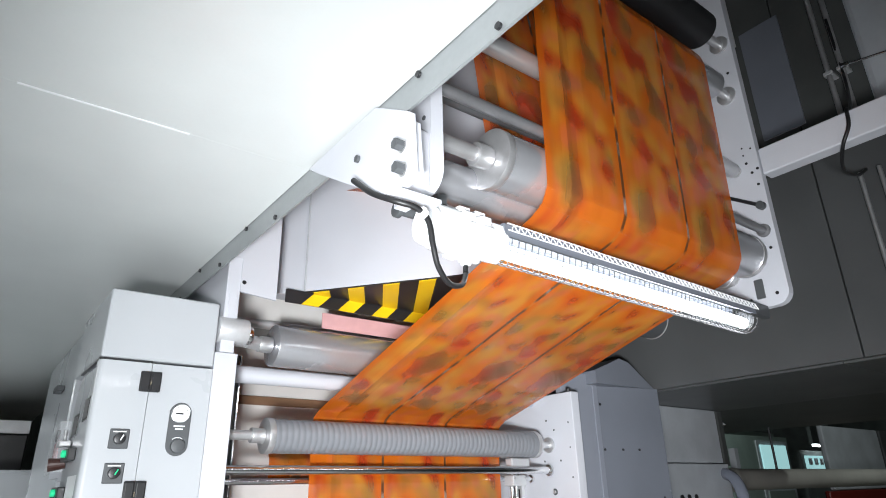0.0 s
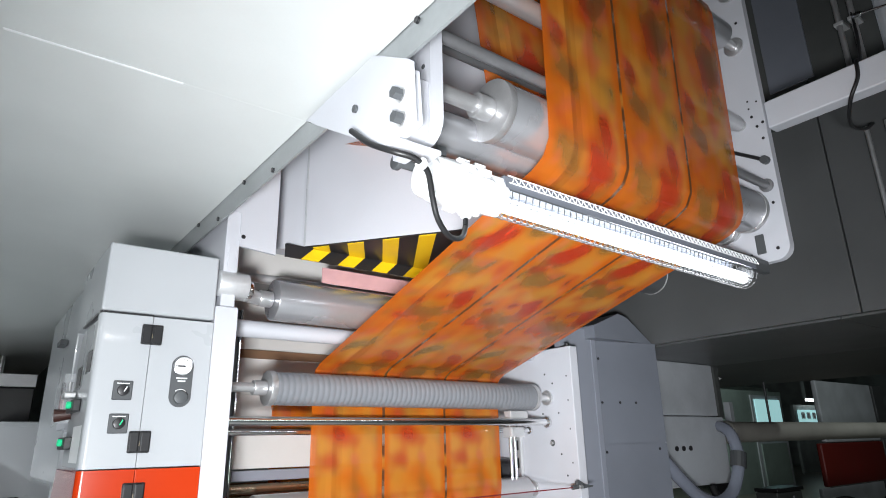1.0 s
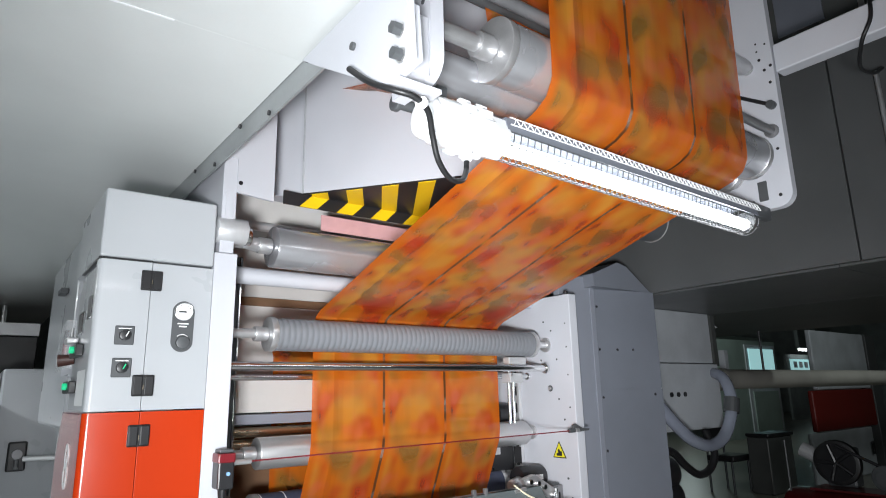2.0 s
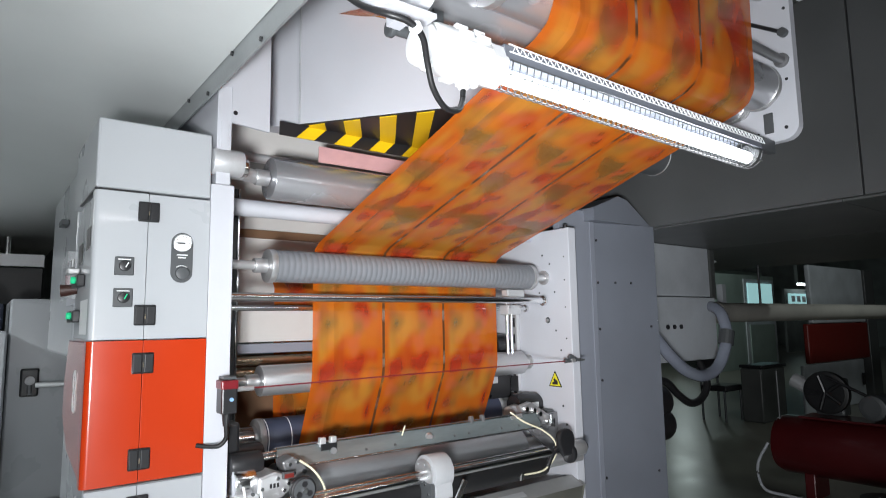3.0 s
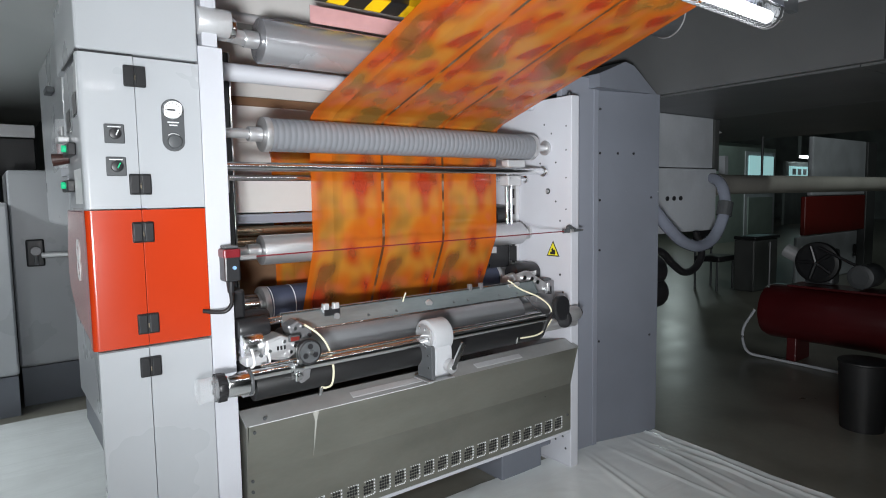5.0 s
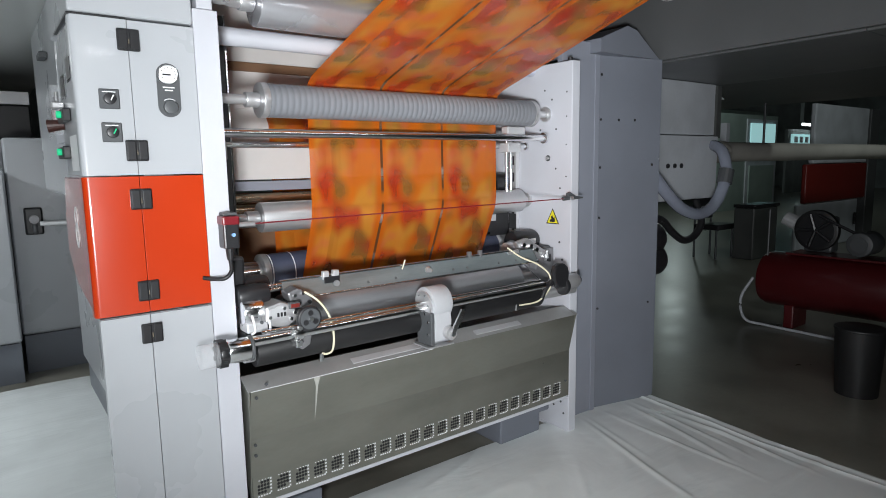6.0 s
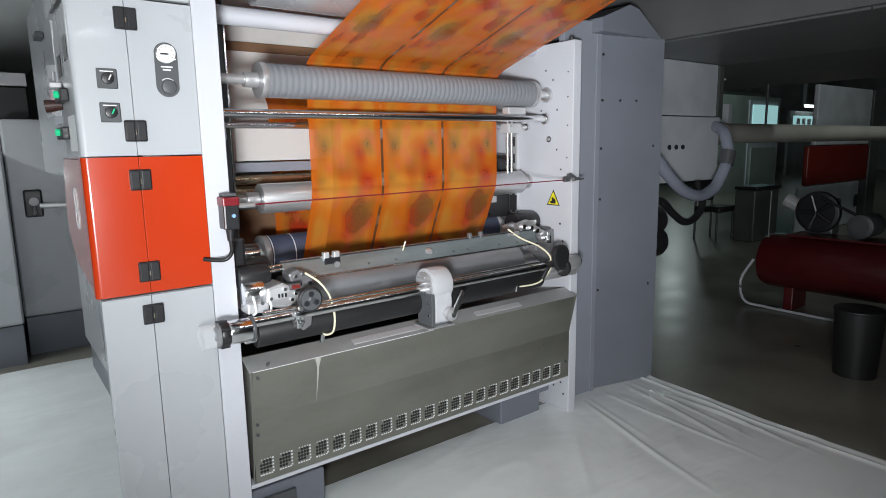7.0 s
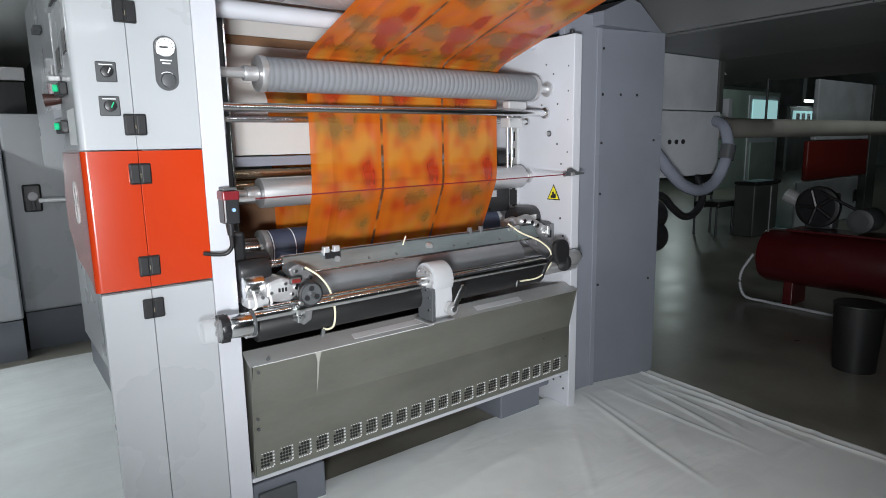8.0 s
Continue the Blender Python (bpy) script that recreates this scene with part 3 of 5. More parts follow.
def column():
    co = thing("drive_side_column", (3.0, 2.5, 0), "blue grey painted drive side column with bolted panels", "machine column")
    part("body", prism([(2.778, 2.276), (3.214, 2.176), (3.214, 3.0), (2.778, 3.0)], "z", 0, 2.0), GREY, co)
    part("lower_panel", prism([(2.776, 2.270), (3.216, 2.169), (3.216, 2.175), (2.776, 2.275)], "z", 0.02, 1.44), GREY, co)
    part("upper_panel", prism([(2.776, 2.271), (3.216, 2.170), (3.216, 2.175), (2.776, 2.275)], "z", 1.446, 2.0), GREY, co)
    part("hood", prism([(2.70, 2.0), (2.70, 2.07), (2.92, 2.155), (3.0, 2.14), (3.22, 2.002)], "y", 2.19, 3.0), GREY, co, "sloped top cap")
    # filler takes a paler grey than the column, painting in the light it gets
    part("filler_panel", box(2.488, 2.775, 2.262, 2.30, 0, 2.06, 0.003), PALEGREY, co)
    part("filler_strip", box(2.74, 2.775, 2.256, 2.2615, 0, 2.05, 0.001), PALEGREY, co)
    for x, z in ((2.80, 1.66), (2.92, 1.66), (3.03, 1.66), (2.80, 1.40), (3.16, 1.41), (2.80, 1.12), (2.80, 0.6), (3.16, 0.6), (2.61, 1.75), (2.61, 1.2), (2.80, 1.9)):
        y = 2.270 - (x - 2.776) * 0.2295 if x > 2.776 else 2.262
        part("screw", cyl((x, y + 0.001, z), (x, y - 0.004, z), 0.007, seg=10), BLACK, co)


column()


def stub_roller():
    du = thing("stub_roller", (1.755, 1.655, 2.197), "dark grey stub roller held by the dryer hood", "roller")
    part("barrel", cyl((1.80, 1.655, 2.197), (2.49, 1.655, 2.197), 0.085, seg=40, bev=0.005), PLATE, du, smooth=True)
    part("rim", hose([(2.488, 1.655 + 0.084 * math.cos(radians(a)), 2.197 + 0.084 * math.sin(radians(a))) for a in range(0, 361, 15)], 0.0035, seg=6, n=2), STEEL, du, "lighter steel rim")
    part("journal", cyl((1.751, 1.655, 2.197), (1.80, 1.655, 2.197), 0.025, seg=20), STEEL, du, smooth=True)
    part("hanger", box(1.752, 1.775, 1.62, 1.69, 2.16, 2.40, 0.003), FRAME, du)


stub_roller()


# ---------------------------------------------------------------- rollers
def turned(x0, x1, r, y, z, bm=None, n=40, groove=0.0, pitch=0.0):
    """a cylinder along x; with groove, its face is ribbed"""
    if not groove:
        return cyl((x0, y, z), (x1, y, z), r, bm, seg=n, bev=0.003)
    one, rings = bmesh.new(), []
    count = int((x1 - x0) / pitch)
    for k in range(count):
        for q, d in ((0.0, 0), (0.55, 0), (0.64, groove), (0.91, groove)):
            rr = r - d
            rings.append([one.verts.new((x0 + (k + q) * (x1 - x0) / count, y + rr * math.cos(6.28319 * s / n), z + rr * math.sin(6.28319 * s / n))) for s in range(n)])
    rings.append([one.verts.new((x1, y + r * math.cos(6.28319 * s / n), z + r * math.sin(6.28319 * s / n))) for s in range(n)])
    for u, v in zip(rings, rings[1:]):
        for s in range(n):
            one.faces.new((u[s], v[s], v[(s + 1) % n], u[(s + 1) % n]))
    one.faces.new(rings[0]), one.faces.new(rings[-1][::-1])
    return joined(bm, one)


SPUN = []


def roller(name, label, x0, x1, y, z, r, material, shaft=(0.72, 2.43), sr=0.018, smat=STEEL, groove=0.0, pitch=0.016, ring=True, spin=1):
    th = thing(name, ((x0 + x1) / 2, y, z), label, "roller", "rollers of the web path")
    at = ((x0 + x1) / 2, y, z)
    barrel = part("barrel", turned(x0, x1, r, y, z, groove=groove, pitch=pitch), material, th, origin=at, smooth=True)
    part("shaft", cyl((shaft[0], y, z), (shaft[1], y, z), sr, seg=20), smat, th, smooth=True)
    for a, b in ((x0 - 0.055, x0 - 0.004), (x1 + 0.004, x1 + 0.045)):
        part("bearing_collar", cyl((a, y, z), (b, y, z), min(sr * 1.55, r * 0.7), seg=24, bev=0.003), smat, th, smooth=True)
    if ring:
        part("end_ring", cyl((x0 - 0.003, y, z), (x0 + 0.022, y, z), r + 0.0025, seg=40, bev=0.002), STEEL, th, "bright steel end ring", smooth=True)
        part("end_ring", cyl((x1 - 0.022, y, z), (x1 + 0.003, y, z), r + 0.0025, seg=40, bev=0.002), STEEL, th, smooth=True)
    part("flange_bearing", cyl((shaft[1] - 0.012, y, z), (shaft[1] - 0.001, y, z), sr * 2.1, seg=24, bev=0.002), STEEL, th, smooth=True)
    if spin:
        SPUN.append((barrel, barrel.location.copy(), spin, r))
    return th


roller("guide_roller", "grey ribbed guide roller with bright end rings", 0.905, 2.318, 2.32, 1.678, 0.063, GREYROLL, groove=0.0008, pitch=0.024, spin=1)
roller("guide_roller", "polished steel guide roller behind the red wire", 0.93, 2.365, 2.456, 1.232, 0.060, STEEL, ring=False, spin=-1)
roller("cooling_roller", "large grey steel cooling roller under the hood", 0.885, 2.33, 2.27, 2.008, 0.080, ROLLGREY, sr=0.02, ring=False, spin=1)
roller("guide_roller", "slim white tube roller", 0.722, 2.425, 2.42, 1.915, 0.034, FRAME, sr=0.012, ring=False, spin=-1)
roller("impression_roller", "navy rubber impression roller with steel ends", 0.985, 2.33, 2.63, 0.975, 0.082, NAVY, sr=0.045, smat=STEEL, ring=True, spin=1)
IMP = bpy.data.objects["impression_roller"]
part("steel_end", cyl((0.865, 2.63, 0.975), (0.981, 2.63, 0.975), 0.060, seg=36, bev=0.005), CHROME, IMP, "bright steel end cap", smooth=True)
for x in (1.012, 1.112):
    part("band", cyl((x, 2.63, 0.975), (x + 0.004, 2.63, 0.975), 0.0828, seg=40), DIAL, IMP, "thin pale band")
roller("turning_roller", "grey aluminium turning roller under the printed web", 1.0, 2.36, 1.105, 2.318, 0.085, ROLLGREY, shaft=(0.75, 2.43), sr=0.022, ring=True, spin=1)
roller("turning_roller", "grey lower roller with a bright end ring", 0.80, 2.37, 1.215, 2.275, 0.060, ROLLGREY, shaft=(0.75, 2.43), sr=0.02, ring=True, spin=-1)
roller("guide_roller", "grey roller behind the rising web", 1.0, 2.30, 1.066, 3.09, 0.062, ROLLGREY, shaft=(0.75, 2.43), sr=0.020, ring=False, spin=1)
roller("press_roller", "black rubber press roller before the rising web", 1.0, 2.26, 1.050, 3.36, 0.085, RUBBER, shaft=(0.75, 2.43), sr=0.02, ring=False, spin=-1)
roller("guide_roller", "slim bright steel idler roller", 0.80, 2.40, 1.10, 2.72, 0.032, STEEL, shaft=(0.75, 2.43), sr=0.012, ring=False, spin=1)


def bars():
    for (x0, x1, y, z, r, m, label) in ((0.722, 2.40, 2.30, 1.556, 0.017, CHROME, "polished chrome cross bar before the web"),
                                        (0.722, 2.428, 2.46, 1.52, 0.012, CHROME, "thin chrome cross bar behind the web"),
                                        (0.722, 2.428, 2.60, 2.175, 0.020, ALU, "grey steel cross bar under the hood"),
                                        (0.722, 2.428, 2.67, 1.300, 0.020, BRASSY, "brass-tinted steel cross bar behind the web"),
                                        (0.722, 2.428, 2.71, 1.248, 0.022, BRASSY, "brass-tinted steel cross bar behind the web"),
                                        (0.722, 2.428, 2.74, 1.19, 0.024, STEEL, "brass-tinted steel cross bar behind the web"),
                                        (0.752, 2.428, 1.04, 2.425, 0.017, CAST, "grey tie bar between the upper plates"),
                                        (0.752, 2.428, 1.26, 2.60, 0.020, PLATE, "dark tie bar between the upper plates"),
                                        (0.752, 2.428, 1.19, 2.135, 0.014, PLATE, "dark tie bar over the lamp")):
        th = thing("cross_bar", ((x0 + x1) / 2, y, z), label, "cross bar", "cross bars")
        part("rod", cyl((x0, y, z), (x1, y, z), r, seg=20), m, th, smooth=True)
        for x in (x0, x1 - 0.014):
            part("collar", cyl((x, y, z), (x + 0.014, y, z), r * 1.6, seg=20, bev=0.002), m, th, smooth=True)
    br = thing("bar_bracket", (2.22, 2.4, 1.5), "bright metal sliding bracket with twin rods", "bracket")
    part("clamp", box(2.15, 2.27, 2.31, 2.36, 1.575, 1.612, 0.006), ALU, br)
    part("block", box(2.175, 2.265, 2.335, 2.40, 1.485, 1.535, 0.005), ALU, br)
    for x in (2.197, 2.226):
        part("rod", cyl((x, 2.37, 1.29), (x, 2.37, 1.58), 0.008, seg=12), CHROME, br, smooth=True)
    for x in (2.185, 2.255):
        part("screw", cyl((x, 2.334, 1.522), (x, 2.328, 1.522), 0.006, seg=8), STEEL, br)
    gx = thing("drive_gearbox", (2.33, 2.62, 1.1), "black drive gearbox with pulley inside the side frame", "gearbox")
    part("case", box(2.22, 2.404, 2.57, 2.70, 1.035, 1.19, 0.012), BLACK, gx)
    part("pulley", cyl((2.30, 2.62, 1.315), (2.40, 2.62, 1.315), 0.065, seg=32, bev=0.006), BLACK, gx, smooth=True)
    part("pulley_face", cyl((2.292, 2.62, 1.315), (2.2995, 2.62, 1.315), 0.045, seg=28), CAST, gx, smooth=True)
    part("belt_cover", box(2.36, 2.404, 2.585, 2.655, 1.19, 1.27, 0.006), BLACK, gx)
    part("name_plate", box(2.265, 2.30, 2.5675, 2.5695, 1.12, 1.155), STEEL, gx)
    for x, z in ((2.24, 1.17), (2.385, 1.17), (2.24, 1.055)):
        part("bolt", cyl((x, 2.569, z), (x, 2.560, z), 0.008, seg=8), CHROME, gx)
    for z in (1.07, 1.20):
        part("slot_frame", box(2.398, 2.404, 2.515, 2.57, z, z + 0.085, 0.002), BLACK, gx)
    bl = thing("shaft_bearing", (0.75, 2.35, 2.05), "white bearing housing with steel coupling", "bearing")
    part("housing", cyl((0.640, 2.17, 2.02), (0.748, 2.17, 2.02), 0.046, seg=32, bev=0.006), ALU, bl, smooth=True)
    part("hub", cyl((0.748, 2.20, 2.016), (0.775, 2.20, 2.016), 0.034, seg=24, bev=0.003), CHROME, bl, smooth=True)
    part("coupling", cyl((0.775, 2.25, 2.01), (0.83, 2.27, 2.008), 0.026, seg=20), STEEL, bl, smooth=True)


bars()


# ---------------------------------------------------------------- upper frame plates, lamp and hood
def upper_plates():
    rp = thing("upper_side_plate", (2.45, 1.2, 2.118), "white upper side plate with rounded lower corner", "machine frame", "upper side plates")
    part("plate", prism(rounded(1.0, 1.14, 2.118, 4.7, 0.055, (1, 0, 0, 0))[:6] + [(1.15, 2.118), (1.42, 2.26), (1.42, 4.7), (1.0, 4.7)], "x", 2.43, 2.466), FRAME, rp)
    for y, z, r in ((1.02, 2.80, 0.004), (1.055, 2.815, 0.004), (1.05, 2.74, 0.006), (1.035, 2.69, 0.006), (1.01, 2.70, 0.006), (1.02, 2.63, 0.006),
                    (1.10, 2.20, 0.007), (1.045, 2.165, 0.007), (1.15, 2.16, 0.005), (1.055, 2.78, 0.004), (1.04, 3.2, 0.006), (1.03, 2.35, 0.006)):
        part("hole", cyl((2.4295, y, z), (2.4275, y, z), r, seg=12), BLACK, rp)
    part("slot", box(2.426, 2.4292, 1.09, 1.125, 2.155, 2.235, 0.003), PLATE, rp)
    part("stay_rod", cyl((2.425, 1.03, 2.535), (2.425, 1.32, 2.73), 0.008, seg=12), BLACK, rp, smooth=True)
    part("stay_lug", cyl((2.428, 1.025, 2.53), (2.405, 1.025, 2.53), 0.017, seg=16), PLATE, rp)
    part("edge_trim", box(2.468, 2.49, 1.002, 1.03, 3.35, 3.9, 0.003), ALU, rp)
    lp = thing("upper_side_plate", (0.73, 1.1, 2.118), "white upper side plate beside the deck", "machine frame", "upper side plates")
    part("plate", prism(rounded(0.985, 1.14, 2.105, 4.7, 0.055, (1, 0, 0, 0)), "x", 0.715, 0.75), FRAME, lp)
    part("boss", cyl((0.714, 1.03, 2.37), (0.702, 1.03, 2.37), 0.026, seg=24, bev=0.003), FRAME, lp)
    part("hole", cyl((0.7145, 1.01, 2.29), (0.712, 1.01, 2.29), 0.006, seg=10), PLATE, lp)
    bb = thing("bearing_bracket", (0.65, 1.0, 2.2), "white bolted bearing bracket under the deck edge", "bracket")
    part("face_plate", prism([(1.36, 2.272), (1.02, 2.275), (0.888, 2.192), (0.880, 2.052), (0.985, 2.040), (1.29, 2.226)], "x", 0.588, 0.604), FRAME, bb)
    part("block", prism([(0.985, 2.25), (0.915, 2.195), (0.905, 2.07), (0.985, 2.06)], "x", 0.605, 0.636), FRAME, bb)
    part("shelf", box(0.60, 0.715, 0.95, 1.0, 2.042, 2.053, 0.002), FRAME, bb)
    part("spacer", box(0.637, 0.714, 0.99, 1.08, 2.10, 2.24, 0.003), FRAME, bb)
    for y, z in ((0.909, 2.120), (0.907, 2.066)):
        part("bolt", cyl((0.587, y, z), (0.566, y, z), 0.0125, seg=6), PLATE, bb)
        part("washer", cyl((0.588, y, z), (0.585, y, z), 0.016, seg=18), STEEL, bb)
    part("stud", cyl((0.587, 1.09, 2.175), (0.58, 1.09, 2.175), 0.009, seg=10), PLATE, bb)


upper_plates()


def led_lamp():
    y, z = 1.08, 2.045
    la = thing("tube_lamp", (1.5, y, z), "lit explosion-proof tube lamp with wire guard", "lamp")
    part("tube", cyl((0.985, y, z - 0.014), (2.185, y, z - 0.020), 0.019, seg=20, bev=0.004), TUBE, la, "glowing white tube", smooth=True)
    part("back_tray", prism([(y - 0.042, z + 0.044), (y + 0.042, z + 0.044), (y + 0.050, z + 0.004), (y + 0.047, z + 0.004), (y + 0.039, z + 0.040), (y - 0.039, z + 0.040), (y - 0.047, z + 0.004), (y - 0.050, z + 0.004)], "x", 0.975, 2.192), GREY, la)
    gd, ts = bmesh.new(), bmesh.new()
    for k in range(52):
        x, d = 0.995 + 0.0234 * k, -0.0002 * k
        ring = [(x, y + 0.050 * math.cos(a), z + d + 0.004 - 0.052 * math.sin(a)) for a in (radians(180 * q / 8) for q in range(9))]
        for p, q in zip(ring, ring[1:]):
            cyl(p, q, 0.0016, gd, seg=5)
        cyl((x, y - 0.0495, z + 0.025), (x + 0.0117, y - 0.046, z + 0.045), 0.0016, ts, seg=4)
        cyl((x + 0.0117, y - 0.046, z + 0.045), (x + 0.0234, y - 0.0495, z + 0.025), 0.0016, ts, seg=4)
    for a in (0, 35, 145, 180):
        p = (y + 0.050 * math.cos(radians(a)), z + 0.004 - 0.052 * math.sin(radians(a)))
        cyl((0.985, *p), (2.202, p[0], p[1] - 0.010), 0.002, gd, seg=6)
    for dy, dz in ((-0.046, 0.045), (-0.0495, 0.025)):
        cyl((0.985, y + dy, z + dz), (2.202, y + dy, z + dz), 0.0018, ts, seg=5)
    part("wire_guard", gd, GUARD, la, "steel wire guard")
    part("truss_wire", ts, DIAL, la, "bright zigzag truss wire")
    part("end_cap", cyl((2.188, y, z - 0.006), (2.204, y, z - 0.006), 0.036, seg=24, bev=0.004), GUARD, la, smooth=True)
    part("clamp_collar", cyl((0.935, y, z), (0.985, y, z), 0.053, seg=8, bev=0.004), PLASTIC, la)
    part("gear_housing", cyl((0.785, y, z), (0.935, y, z), 0.056, seg=36, bev=0.010), PLASTIC, la, "white ribbed gear housing", smooth=True)
    part("rear_cap", cyl((0.752, y, z), (0.785, y, z), 0.050, seg=32, bev=0.014), PLASTIC, la, smooth=True)
    for x in (0.855, 0.905):
        for k in range(12):
            a = radians(30 * k)
            c = (y + 0.058 * math.cos(a), z + 0.058 * math.sin(a))
            part("lug", box(x - 0.017, x + 0.017, c[0] - 0.007, c[0] + 0.007, c[1] - 0.007, c[1] + 0.007, 0.002), PLASTIC, la)
    part("gland", cyl((0.868, y - 0.02, z - 0.050), (0.864, y - 0.025, z - 0.085), 0.013, seg=14), PLASTIC, la)
    part("hanger", box(0.80, 0.83, y + 0.0, y + 0.03, z + 0.055, z + 0.095, 0.003), PLATE, la)
    part("hanger", box(2.15, 2.43, y + 0.01, y + 0.04, z + 0.04, z + 0.09, 0.004), PLATE, la)
    la.rotation_euler.y = 0.014
    ca = thing("lamp_cable", (0.75, 1.0, 2.05), "black flexible cable looping to the lamp", "cable")
    part("sheath", hose([(0.56, 1.06, 2.10), (0.572, 1.0, 2.048), (0.600, 0.955, 2.020), (0.639, 0.94, 2.010), (0.678, 0.95, 1.995), (0.711, 0.98, 1.960), (0.740, 1.0, 1.920), (0.785, 1.02, 1.896), (0.83, 1.035, 1.905), (0.855, 1.05, 1.935), (0.862, 1.055, 1.962)], 0.0065), CABLE, ca, smooth=True)
    part("tie", cyl((0.652, 0.938, 2.004), (0.660, 0.942, 2.001), 0.013, seg=12), PLASTIC, ca)


led_lamp()


def hood():
    ho = thing("dryer_hood", (1.2, 2.2, 2.257), "white sheet metal dryer hood with hazard striped lip", "hood")
    plan = [(0.905, 2.47), (0.915, 2.43), (0.935, 2.405), (1.015, 2.315), (1.022, 2.302), (1.60, 1.54), (1.75, 1.54), (1.75, 2.47)]
    part("shell", prism(plan, "z", 2.258, 3.6, bev=0.004), FRAME, ho)
    part("edge_seam", cyl((1.020, 2.300, 2.26), (1.020, 2.300, 3.5), 0.004, seg=8), WHITE, ho)
    part("lip", box(0.94, 1.75, 2.302, 2.31, 2.202, 2.257), TAPEBLACK, ho, "black lip plate")
    part("underside", prism([(1.022, 2.300), (1.60, 1.545), (1.74, 1.545), (1.74, 2.300)], "z", 2.2535, 2.2575), TAPEBLACK, ho, "black underside")
    for k in range(4):
        x0 = 1.062 + 0.168 * k
        x1 = x0 + 0.078
        part("stripe", prism([(x0, 2.2535), (x1, 2.2535), (x1 - 0.055, 2.200), (x0 - 0.055, 2.200)], "y", 2.2985, 2.3015), YELLOW, ho, "yellow hazard stripe")
        front = [(x - 0.52 * q, 2.2975 - 0.85 * q) for x in (x0, x1) for q in [(x - 1.036) / 1.166]]
        part("stripe", prism([(x0, 2.2975), (x1, 2.2975), front[1], front[0]], "z", 2.2505, 2.2532), YELLOW, ho, "yellow hazard stripe")
    ps = thing("paper_strip", (1.2, 2.32, 2.13), "pink and mauve printed strip hanging below the hood", "paper strip")
    part("strip", box(1.115, 1.60, 2.318, 2.321, 2.118, 2.185), PINK, ps)


hood()


# ---------------------------------------------------------------- control cabinet
def latch_plate(x, z, parent):
    h = part("latch", box(x - 0.031, x + 0.031, 2.133, 2.1445, z - 0.032, z + 0.032, 0.004), BLACK, parent, "black swing latch")
    part("lever", box(x - 0.029, x - 0.003, 2.129, 2.1332, z - 0.029, z + 0.029, 0.003), BLACK, h)
    part("lever", box(x + 0.003, x + 0.029, 2.129, 2.1332, z - 0.029, z + 0.029, 0.003), BLACK, h)
    part("key_slot", box(x - 0.0012, x + 0.0012, 2.1322, 2.1329, z - 0.012, z + 0.002), BRASSY, h)


